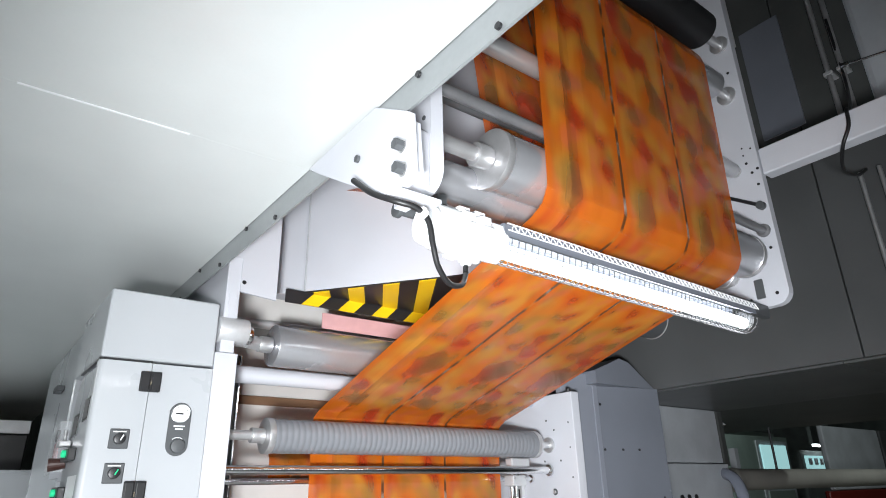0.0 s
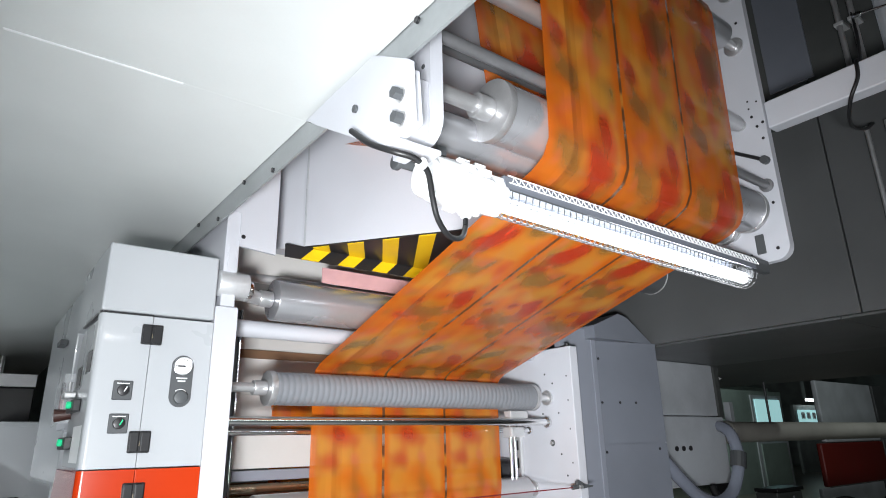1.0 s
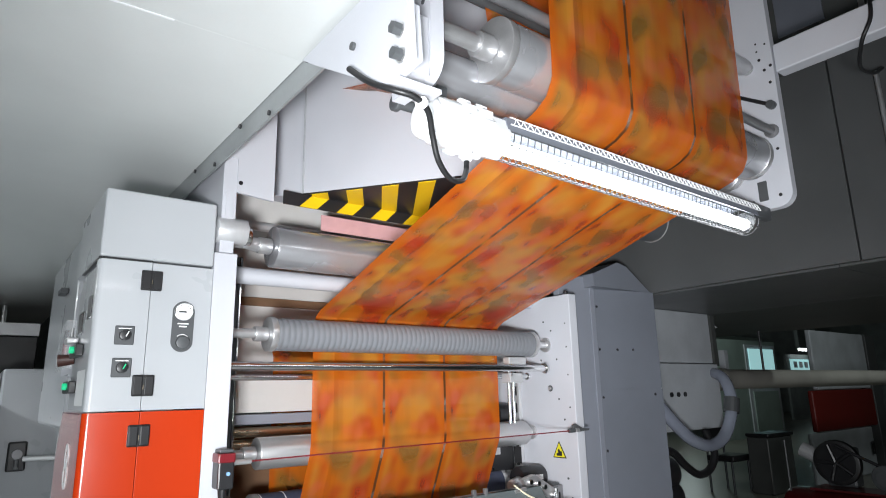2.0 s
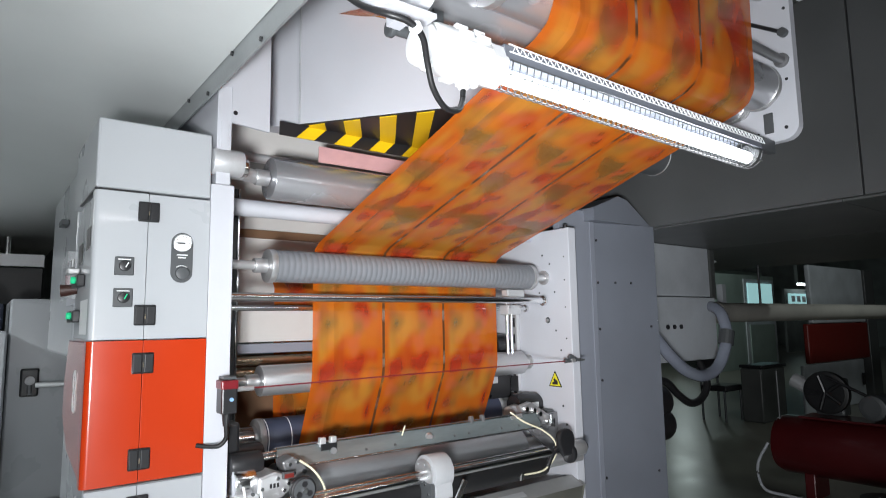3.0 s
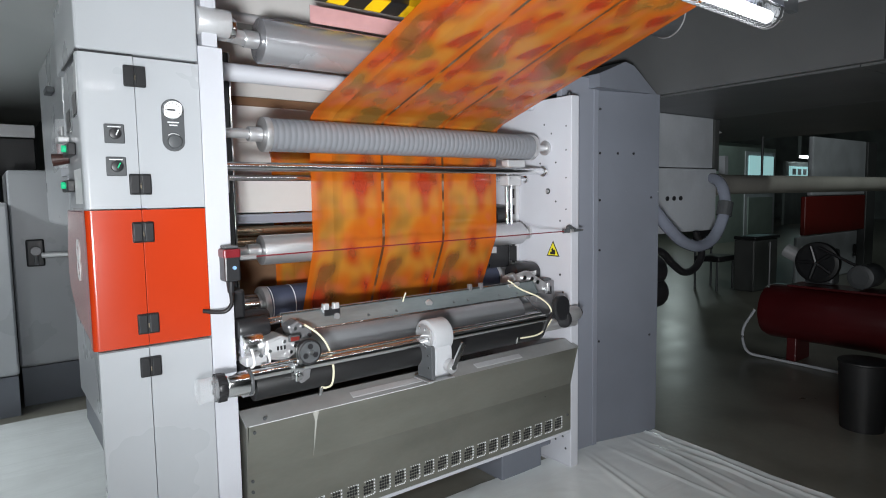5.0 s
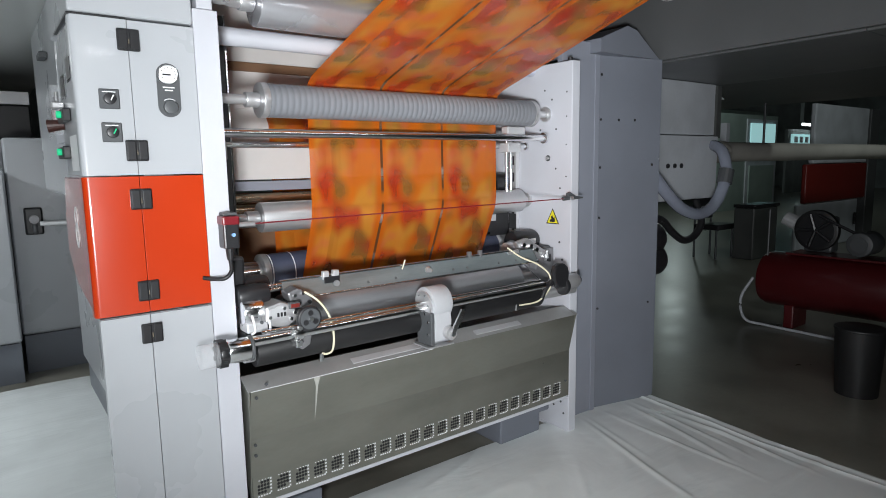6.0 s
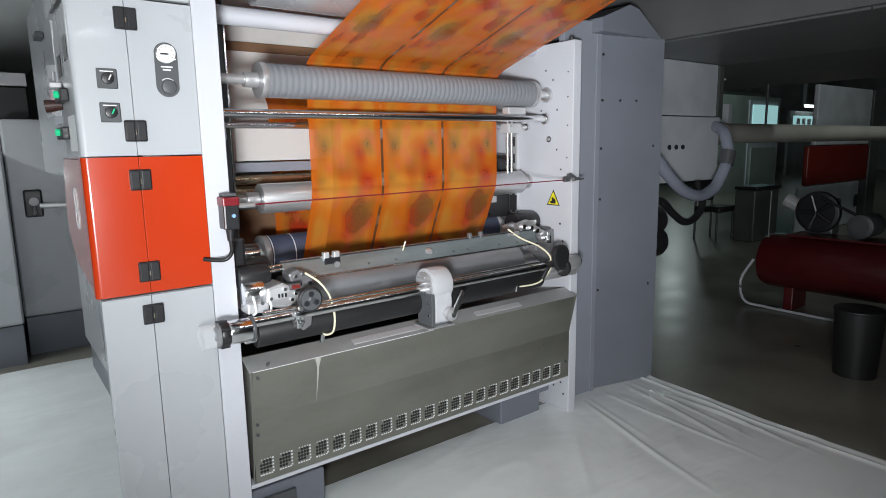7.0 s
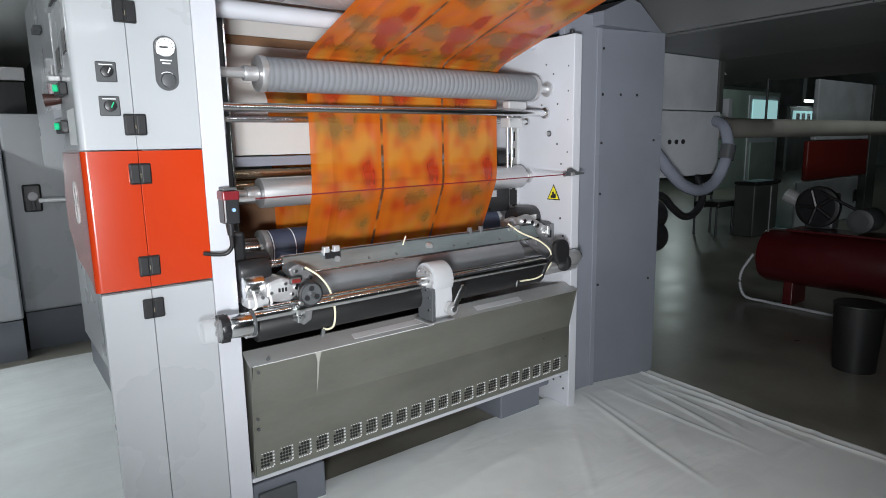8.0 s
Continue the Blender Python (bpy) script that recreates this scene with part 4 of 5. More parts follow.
def control_cabinet():
    cb = thing("control_cabinet", (0.46, 2.3, 0), "white control cabinet with orange-red middle doors", "cabinet")
    part("lower_body", box(0.305, 0.634, 2.157, 2.20, 0, 0.975), WHITE, cb)
    part("lower_door", box(0.302, 0.4428, 2.1455, 2.156, 0.006, 0.974, 0.0015), WHITE, cb)
    part("lower_door", box(0.4446, 0.6345, 2.1455, 2.156, 0.006, 0.974, 0.0015), WHITE, cb)
    red = [(2.18, 0.984), (2.18, 1.408), (2.66, 1.408), (2.74, 1.25), (2.74, 1.13), (2.56, 1.03)]
    part("red_body", prism(red, "x", 0.296, 0.634, bev=0.004), RED, cb, "glossy orange-red console body")
    d = part("red_door", prism(rounded(0.290, 0.4428, 2.1435, 2.200, 0.018, (1, 0, 0, 0)), "z", 0.983, 1.410), RED, cb, "glossy orange-red door", smooth=True)
    part("red_door", box(0.4446, 0.635, 2.1435, 2.1585, 0.983, 1.410, 0.002), RED, cb, "glossy orange-red door")
    text_mesh("8", 0.20, pose(0.2945, 2.42, 1.235, 90, 0, -90), PLASTIC, "numeral", cb)
    up = [(2.17, 1.414), (2.17, 1.868), (2.50, 1.868), (2.57, 1.80), (2.57, 1.414)]
    part("upper_body", prism(up, "x", 0.299, 0.634, bev=0.004), WHITE, cb)
    part("upper_door", prism(rounded(0.292, 0.4428, 2.1445, 2.190, 0.016, (1, 0, 0, 0)), "z", 1.414, 1.874), WHITE, cb, smooth=True)
    part("upper_door", box(0.4446, 0.635, 2.1445, 2.1585, 1.414, 1.874, 0.0015), WHITE, cb)
    part("door_gasket", box(0.300, 0.443, 2.1455, 2.157, 1.8745, 1.8805), BLACK, cb)
    part("side_gasket", box(0.2900, 0.2990, 2.150, 2.50, 1.8745, 1.8805), BLACK, cb)
    part("top_box", box(0.292, 0.636, 2.1445, 2.66, 1.882, 2.104, 0.008, seg=3), WHITE, cb)
    for z in (1.815, 1.488, 1.34, 1.052, 0.914):
        latch_plate(0.444, z, cb)
    # gauge and regulator plate
    gp = part("gauge_plate", prism([(0.549 + 0.034 * math.cos(radians(a)), (1.722 if a < 180 else 1.626) + 0.034 * math.sin(radians(a))) for a in range(0, 360, 12)], "y", 2.141, 2.1444), PLATE, cb, "dark grey pill-shaped gauge plate")
    part("dial", cyl((0.549, 2.1408, 1.722), (0.549, 2.136, 1.722), 0.028, seg=32, bev=0.001), DIAL, gp, "round white pressure dial", smooth=True)
    part("dial_rim", hose([(0.549 + 0.0285 * math.cos(radians(a)), 2.137, 1.722 + 0.0285 * math.sin(radians(a))) for a in range(0, 361, 20)], 0.002, seg=6, n=2), CHROME, gp)
    part("needle", box(0.532, 0.556, 2.1345, 2.1355, 1.7185, 1.7235), BLACK, gp)
    for k in range(9):
        a = radians(-30 + 30 * k)
        part("tick", box(0.549 + 0.021 * math.cos(a) - 0.0012, 0.549 + 0.021 * math.cos(a) + 0.0012, 2.1348, 2.1357, 1.722 + 0.021 * math.sin(a) - 0.0012, 1.722 + 0.021 * math.sin(a) + 0.0012), BLACK, gp)
    for k, w in enumerate((0.017, 0.012)):
        part("caption_bar", box(0.549 - w, 0.549 + w, 2.1402, 2.1409, 1.681 - 0.009 * k, 1.685 - 0.009 * k), DIAL, gp)
    part("regulator_knob", cyl((0.549, 2.1408, 1.622), (0.549, 2.124, 1.622), 0.021, seg=28, bev=0.003), PLATE, gp, "grey round regulator knob", smooth=True)
    part("arrow_arc", hose([(0.549 + 0.026 * math.cos(radians(a)), 2.1405, 1.622 + 0.026 * math.sin(radians(a))) for a in range(50, 131, 20)], 0.0015, seg=5, n=3), DIAL, gp)
    for z, green in ((1.640, 0), (1.542, 1)):
        sw = part("switch_plate", box(0.353, 0.408, 2.1395, 2.1444, z - 0.029, z + 0.029, 0.003), PLATE, cb, "square switch plate")
        part("knob", cyl((0.3805, 2.1395, z), (0.3805, 2.126, z), 0.0165, seg=24, bev=0.002), BLACK, sw, "round selector knob", smooth=True)
        part("pointer", prism([(0.3805, z - 0.004), (0.3830, z - 0.006), (0.3905, z + 0.009), (0.3880, z + 0.011)], "y", 2.122, 2.1262), GREEN if green else DIAL, sw, "lit green pointer" if green else "white pointer")
        part("caption_bar", box(0.362, 0.398, 2.1388, 2.1394, z + 0.019, z + 0.022), DIAL, sw)
    # fittings on the side of the console
    for y, z in ((2.25, 1.735), (2.43, 1.700)):
        h = part("flush_pull", box(0.294, 0.2982, y - 0.052, y + 0.052, z - 0.036, z + 0.036, 0.0015), CHROME, cb, "chrome rimmed flush pull")
        part("recess", box(0.2925, 0.2938, y - 0.040, y + 0.040, z - 0.031, z + 0.031), BLACK, h)
    for y, z in ((2.40, 1.605), (2.48, 1.490)):
        lp = part("pilot_housing", box(0.275, 0.2985, y - 0.075, y + 0.075, z - 0.020, z + 0.020, 0.004), BLACK, cb)
        part("pilot_lamp", cyl((0.2755, y - 0.03, z + 0.002), (0.262, y - 0.03, z + 0.002), 0.011, seg=18, bev=0.002), GREEN, lp, "lit green push button")
    part("stop_button", cyl((0.298, 2.52, 1.585), (0.250, 2.53, 1.58), 0.016, seg=18, r2=0.022), BROWN, cb, "brown-black mushroom button")
    part("valve_body", box(0.262, 0.298, 2.46, 2.54, 1.635, 1.655, 0.004), STEEL, cb)
    part("valve_stem", cyl((0.28, 2.50, 1.655), (0.28, 2.50, 1.69), 0.006, seg=10), STEEL, cb)
    part("label_plate", box(0.2965, 0.2985, 2.20, 2.40, 1.43, 1.54, 0.0008), DIAL, cb)


control_cabinet()


def limit_switch():
    ls = thing("pull_wire_switch", (0.70, 2.13, 1.22), "black and red pull-wire safety switch", "safety switch")
    part("body", box(0.672, 0.724, 2.085, 2.146, 1.165, 1.275, 0.006), BLACK, ls)
    part("cap", box(0.670, 0.726, 2.083, 2.148, 1.244, 1.274, 0.005), REDWIRE, ls, "red cap")
    part("reset_button", cyl((0.702, 2.084, 1.212), (0.702, 2.076, 1.212), 0.006, seg=16), mat("blue_button", (0.25, 0.45, 0.75), 0.3), ls, "pale blue reset button")
    part("head", box(0.676, 0.72, 2.09, 2.14, 1.276, 1.285, 0.002), PLATE, ls)
    part("gland", cyl((0.697, 2.115, 1.165), (0.697, 2.115, 1.125), 0.014, seg=14, r2=0.010), BLACK, ls)
    part("cable", hose([(0.697, 2.115, 1.13), (0.693, 2.10, 1.09), (0.672, 2.10, 1.068), (0.640, 2.12, 1.066), (0.612, 2.14, 1.070)], 0.007), CABLE, ls, smooth=True)
    w = thing("red_pull_wire", (1.5, 2.14, 1.24), "thin red plastic-coated safety pull wire", "wire")
    part("wire", cyl((0.725, 2.125, 1.240), (2.40, 2.135, 1.252), 0.0026, seg=8), REDWIRE, w)
    part("eye_bolt", cyl((0.73, 2.125, 1.240), (0.79, 2.125, 1.2405), 0.009, seg=10), STEEL, w)
    part("turnbuckle", cyl((2.36, 2.135, 1.252), (2.44, 2.137, 1.256), 0.011, seg=10), PLATE, w)
    part("anchor", prism([(2.385, 1.243), (2.50, 1.248), (2.505, 1.256), (2.45, 1.262), (2.405, 1.284), (2.388, 1.276)], "y", 2.128, 2.144, bev=0.002), PLATE, w)
    part("eye_nut", cyl((2.40, 2.127, 1.252), (2.42, 2.127, 1.253), 0.010, seg=10), STEEL, w)


limit_switch()


# ---------------------------------------------------------------- doctor blade carriage and rods before the ink tray
def carriage():
    bs = thing("blade_carriage_shaft", (1.5, 2.05, 0.82), "polished chrome carriage shaft with end sleeve", "shaft")
    part("rod", cyl((0.70, 2.045, 0.850), (2.16, 2.075, 0.850), 0.018, seg=20), CHROME, bs, smooth=True)
    part("thin_rod", cyl((0.76, 2.035, 0.879), (2.13, 2.065, 0.878), 0.006, seg=10), CHROME, bs, smooth=True)
    part("sleeve", cyl((0.640, 2.04, 0.832), (0.716, 2.042, 0.832), 0.040, seg=32, bev=0.004), CHROME, bs, smooth=True)
    part("flange", cyl((0.7165, 2.042, 0.832), (0.726, 2.042, 0.832), 0.043, seg=32, bev=0.002), PLATE, bs, smooth=True)
    for k in range(8):
        q = radians(45 * k + 12)
        part("grip_tooth", cyl((0.610, 2.04 + 0.041 * math.cos(q), 0.832 + 0.041 * math.sin(q)), (0.638, 2.04 + 0.041 * math.cos(q), 0.832 + 0.041 * math.sin(q)), 0.008, seg=8), BLACK, bs)
    part("end_ring", cyl((0.612, 2.04, 0.832), (0.640, 2.04, 0.832), 0.045, seg=32, bev=0.005), BLACK, bs, smooth=True)
    part("clear_guard", cyl((0.555, 2.04, 0.832), (0.612, 2.04, 0.832), 0.040, seg=24), CLEARPLASTIC, bs, "clear plastic end guard", smooth=True)
    part("end_sleeve", cyl((2.315, 2.085, 0.842), (2.405, 2.087, 0.842), 0.036, seg=28, bev=0.004), STEEL, bs, smooth=True)
    ro = thing("ink_roller", (1.55, 2.13, 0.79), "black ink transfer roller above the tray", "roller")
    part("barrel", cyl((0.755, 2.115, 0.792), (2.165, 2.125, 0.792), 0.052, seg=36, bev=0.004), RUBBER, ro, smooth=True)
    part("journal", cyl((0.72, 2.115, 0.792), (0.754, 2.115, 0.792), 0.032, seg=24), STEEL, ro, smooth=True)
    part("journal", cyl((2.166, 2.125, 0.792), (2.428, 2.125, 0.792), 0.026, seg=24), STEEL, ro, smooth=True)
    cy = thing("gravure_cylinder", (1.55, 2.33, 0.85), "dark mirror-bright engraved cylinder", "roller")
    part("barrel", cyl((0.95, 2.33, 0.835), (2.19, 2.33, 0.835), 0.098, seg=48, bev=0.004), mat("dark_chrome", (0.42, 0.43, 0.45), 0.38, 0.6, stain=0.2, streak=(1, 6, 6)), cy, smooth=True)
    part("journal", cyl((0.72, 2.33, 0.835), (2.428, 2.33, 0.835), 0.035, seg=24), STEEL, cy, smooth=True)
    bl = thing("doctor_blade_holder", (1.5, 2.2, 0.99), "bright steel doctor blade holder beam", "blade holder")
    part("beam", prism([(2.150, 0.956), (2.190, 1.012), (2.21, 1.008), (2.175, 0.945)], "x", 0.90, 2.20), OILY, bl)
    part("back_plate", prism([(2.19, 0.995), (2.20, 1.018), (2.245, 1.000), (2.235, 0.978)], "x", 0.90, 2.20), CAST, bl)
    part("edge_rod", cyl((0.90, 2.152, 0.951), (2.2, 2.152, 0.951), 0.004, seg=10), CHROME, bl, smooth=True)
    for x in (1.062, 1.105):
        part("clip", box(x, x + 0.024, 2.172, 2.194, 1.000, 1.034, 0.003), ALU, bl)
    part("clip_base", box(1.062, 1.129, 2.168, 2.1715, 0.988, 1.012, 0.002), BLACK, bl)
    part("clip_eye", cyl((1.112, 2.167, 0.984), (1.112, 2.160, 0.984), 0.012, seg=16), STEEL, bl)
    for x in (1.79, 1.855):
        part("clip", box(x, x + 0.018, 2.185, 2.203, 1.004, 1.036, 0.003), CAST, bl)
    part("pin", cyl((1.425, 2.18, 1.0), (1.437, 2.175, 1.038), 0.003, seg=8), IVORY, bl)
    part("roundel", cyl((1.55, 2.172, 0.985), (1.548, 2.160, 0.980), 0.015, seg=18), STEEL, bl)
    for x in (0.94, 1.25, 1.38, 1.68, 1.76, 1.95, 2.06):
        part("bolt", cyl((x, 2.166, 0.972), (x, 2.158, 0.967), 0.006, seg=8), PLATE, bl)
    part("edge_strip", box(0.90, 2.20, 2.186, 2.192, 1.0125, 1.0165), CHROME, bl)
    # centre hub with strap and clamping lever
    hb = thing("adjusting_hub", (1.5, 2.06, 0.82), "grey round adjusting hub with silver clamp lever", "adjuster")
    part("drum", cyl((1.452, 2.06, 0.868), (1.545, 2.062, 0.868), 0.070, seg=40, bev=0.004), HUBPAINT, hb, smooth=True)
    part("strap", prism([(2.005, 0.868), (1.995, 0.80), (2.0, 0.72), (2.03, 0.702), (2.10, 0.72), (2.115, 0.80), (2.125, 0.868)], "x", 1.458, 1.54, bev=0.004), HUBPAINT, hb)
    part("face_plate", cyl((1.443, 2.06, 0.868), (1.452, 2.06, 0.868), 0.055, seg=36, bev=0.002), STEEL, hb, smooth=True)
    part("bracket", box(1.440, 1.456, 2.0, 2.10, 0.705, 0.84, 0.002), PLATE, hb)
    part("foot_plate", box(1.425, 1.555, 2.0, 2.11, 0.694, 0.701, 0.002), STEEL, hb)
    for a in range(6):
        part("screw", cyl((1.4425, 2.06 + 0.042 * math.cos(radians(60 * a)), 0.868 + 0.042 * math.sin(radians(60 * a))), (1.436, 2.06 + 0.042 * math.cos(radians(60 * a)), 0.868 + 0.042 * math.sin(radians(60 * a))), 0.005, seg=8), CHROME, hb)
    for y, z in ((2.02, 0.80), (2.08, 0.80), (2.02, 0.75), (2.08, 0.76)):
        part("screw", cyl((1.4395, y, z), (1.436, y, z), 0.005, seg=8), CHROME, hb)
    part("lever_hub", cyl((1.520, 1.994, 0.752), (1.520, 1.968, 0.752), 0.028, seg=24, bev=0.003), STEEL, hb, smooth=True)
    part("lever", prism([(1.508, 0.742), (1.538, 0.748), (1.592, 0.836), (1.572, 0.846)], "y", 1.966, 1.978, bev=0.003), CHROME, hb, "silver clamp lever")
    part("lever_screw", cyl((1.520, 1.966, 0.752), (1.520, 1.958, 0.752), 0.013, seg=6), CHROME, hb)
    # left blade adjuster: handwheel, housing, scale
    ad = thing("blade_adjuster", (0.87, 2.08, 0.95), "cast grey blade adjuster with black handwheel", "adjuster")
    part("casting", prism([(0.785, 0.905), (0.79, 0.955), (0.845, 0.968), (0.895, 0.945), (0.90, 0.90), (0.86, 0.872), (0.81, 0.885)], "y", 2.06, 2.15, bev=0.006), STEEL, ad, "bright cast housing")
    part("scale_plate", prism([(0.795, 0.912), (0.80, 0.948), (0.842, 0.958), (0.862, 0.935), (0.858, 0.915)], "y", 2.0565, 2.0595), ALU, ad)
    part("arm", prism([(0.885, 0.985), (0.925, 1.000), (0.965, 0.978), (0.985, 0.945), (0.965, 0.920), (0.925, 0.925), (0.895, 0.955)], "y", 2.10, 2.17, bev=0.008), CAST, ad)
    part("lower_arm", prism([(0.885, 0.850), (0.945, 0.858), (0.935, 0.805), (0.905, 0.790), (0.880, 0.81)], "y", 2.035, 2.06, bev=0.004), CAST, ad)
    part("counter", box(0.868, 0.908, 2.045, 2.0595, 0.940, 0.962, 0.003), PLATE, ad, "small dark counter")
    part("counter_window", box(0.872, 0.904, 2.042, 2.0448, 0.944, 0.958, 0.001), MACHRED, ad, "dark red counter window")
    for k in range(3):
        part("slot", box(0.826 + 0.012 * k, 0.833 + 0.012 * k, 2.053, 2.0562, 0.918, 0.932), BLACK, ad)
    for x, z in ((0.80, 0.92), (0.852, 0.945), (0.875, 0.905), (0.89, 0.925), (0.91, 0.975), (0.94, 0.98)):
        part("cap_screw", cyl((x, 2.0995 - 0.04 * (z < 0.96), z), (x, 2.090 - 0.04 * (z < 0.96), z), 0.006, seg=10), CHROME, ad)
    hw = part("handwheel", cyl((0.925, 2.005, 0.905), (0.925, 2.03, 0.905), 0.046, seg=32, bev=0.008), BLACK, ad, "black handwheel", smooth=True)
    part("wheel_web", cyl((0.925, 2.0035, 0.905), (0.925, 2.006, 0.905), 0.037, seg=28), PLATE, hw)
    for k in range(3):
        q = radians(90 + 120 * k)
        part("wheel_opening", cyl((0.925 + 0.021 * math.cos(q), 2.0005, 0.905 + 0.021 * math.sin(q)), (0.925 + 0.021 * math.cos(q), 2.0018, 0.905 + 0.021 * math.sin(q)), 0.010, seg=16), BLACK, hw)
    part("hub_screw", cyl((0.925, 1.994, 0.905), (0.925, 2.002, 0.905), 0.008, seg=14), CHROME, hw)
    part("spindle", cyl((0.925, 2.03, 0.905), (0.925, 2.10, 0.905), 0.013, seg=14), STEEL, ad)
    for x in (0.925, 0.965):
        part("bolt", cyl((x, 2.09, 0.945), (x, 2.098, 0.945), 0.007, seg=10), BLACK, ad)
    part("clamp", cyl((0.868, 2.042, 0.852), (0.905, 2.043, 0.852), 0.027, seg=24, bev=0.004), CHROME, ad, smooth=True)
    part("clamp_ear", box(0.875, 0.897, 2.02, 2.06, 0.805, 0.835, 0.004), CHROME, ad)
    for z in (0.878, 0.826):
        part("clamp_bolt", cyl((0.886, 2.015, z), (0.886, 2.002, z), 0.008, seg=8), CHROME, ad)
    # gearbox casting low on the left
    gb = thing("shaft_clamp", (0.78, 2.3, 0.95), "dark and bright steel cylinder shaft clamp", "clamp")
    part("black_block", box(0.722, 0.775, 2.20, 2.44, 0.99, 1.12, 0.012), BLACK, gb)
    part("black_cover", cyl((0.722, 2.24, 0.990), (0.865, 2.24, 0.990), 0.048, seg=28, bev=0.010), BLACK, gb, smooth=True)
    part("black_cover", cyl((0.722, 2.16, 0.985), (0.835, 2.16, 0.985), 0.040, seg=28, bev=0.010), BLACK, gb, smooth=True)
    part("bright_cup", cyl((0.725, 2.14, 0.930), (0.800, 2.14, 0.930), 0.050, seg=32, bev=0.006), CHROME, gb, smooth=True)
    part("bright_block", box(0.735, 0.83, 2.10, 2.20, 0.905, 0.955, 0.008), CHROME, gb)
    part("saddle", box(0.725, 0.80, 2.075, 2.15, 0.870, 0.905, 0.006), ALU, gb)
    # black block stands in for the dark of the gap under the saddle
    part("gap_shade_block", box(0.725, 0.86, 2.10, 2.20, 0.835, 0.868, 0.004), BLACK, gb)
    for x in (0.742, 0.795):
        part("prong", hose([(x, 2.068, 0.935), (x + 0.004, 2.060, 0.905), (x + 0.006, 2.062, 0.880), (x - 0.004, 2.07, 0.868)], 0.0045, seg=8), PLASTIC, gb, "white bent prong", smooth=True)
    part("screw", cyl((0.775, 2.074, 0.905), (0.775, 2.066, 0.905), 0.006, seg=8), PLATE, gb)
    for x0, z in ((0.80, 1.0), (0.80, 0.985)):
        part("guide_rod", cyl((x0, 2.19, z), (0.90, 2.19, z + 0.004), 0.007, seg=10), CHROME, gb, smooth=True)
    # right end: motor, crank and fittings
    mo = thing("blade_motor", (2.36, 2.42, 1.0), "black geared motor with cream label", "motor")
    part("body", cyl((2.25, 2.40, 1.02), (2.42, 2.40, 1.02), 0.056, seg=28, bev=0.012), BLACK, mo, smooth=True)
    part("label", box(2.33, 2.38, 2.343, 2.345, 1.01, 1.035), DIAL, mo)
    part("cap", cyl((2.19, 2.37, 0.99), (2.25, 2.38, 1.0), 0.035, seg=20, bev=0.004), STEEL, mo, smooth=True)
    part("arm", prism([(2.12, 1.045), (2.20, 1.06), (2.33, 0.985), (2.36, 0.93), (2.30, 0.935), (2.15, 1.0)], "y", 2.22, 2.25, bev=0.004), STEEL, mo)
    part("side_plate", prism([(2.20, 0.93), (2.30, 0.985), (2.415, 0.99), (2.42, 0.87), (2.36, 0.80)], "y", 2.25, 2.262), CAST, mo)
    part("slide_block", box(2.13, 2.22, 2.19, 2.245, 0.945, 0.985, 0.006), STEEL, mo)
    part("slide_block", box(2.235, 2.30, 2.20, 2.248, 0.90, 0.95, 0.006), CAST, mo)
    part("cover", box(2.36, 2.425, 2.27, 2.34, 0.92, 1.0, 0.012), PLATE, mo)
    part("valve", cyl((2.08, 2.20, 0.985), (2.14, 2.20, 0.99), 0.018, seg=16, bev=0.003), CHROME, mo, smooth=True)
    part("valve", cyl((2.03, 2.19, 1.002), (2.10, 2.19, 1.008), 0.011, seg=14), STEEL, mo, smooth=True)
    for x, z in ((2.16, 1.03), (2.21, 1.02), (2.25, 1.0), (2.31, 0.96)):
        part("bolt", cyl((x, 2.222, z), (x, 2.205, z), 0.011, seg=10), CHROME, mo)
    part("black_fitting", box(2.335, 2.345, 2.20, 2.25, 0.93, 0.97, 0.002), BLACK, mo)
    part("pin", cyl((2.32, 2.20, 0.95), (2.32, 2.20, 0.99), 0.007, seg=10), CHROME, mo)
    kn = thing("crank_handle", (2.38, 2.1, 0.85), "black hand crank with round grip", "crank")
    part("paddle", prism([(2.205, 0.875), (2.203, 0.915), (2.215, 0.938), (2.24, 0.950), (2.275, 0.948), (2.30, 0.930), (2.312, 0.90), (2.308, 0.845), (2.29, 0.825), (2.23, 0.828)], "y", 2.045, 2.075, bev=0.010), BLACK, kn)
    part("boss", cyl((2.285, 2.078, 0.828), (2.313, 2.078, 0.828), 0.046, seg=28, bev=0.010), BLACK, kn, smooth=True)
    part("arm", hose([(2.25, 2.07, 0.868), (2.215, 2.07, 0.866), (2.175, 2.07, 0.835), (2.15, 2.07, 0.80), (2.135, 2.072, 0.775)], 0.011), BLACK, kn, smooth=True)
    part("cross_pin", cyl((2.16, 2.074, 0.851), (2.28, 2.078, 0.851), 0.013, seg=14), BLACK, kn, smooth=True)
    part("axle", cyl((2.406, 2.087, 0.842), (2.428, 2.087, 0.842), 0.020, seg=16), BLACK, kn, smooth=True)
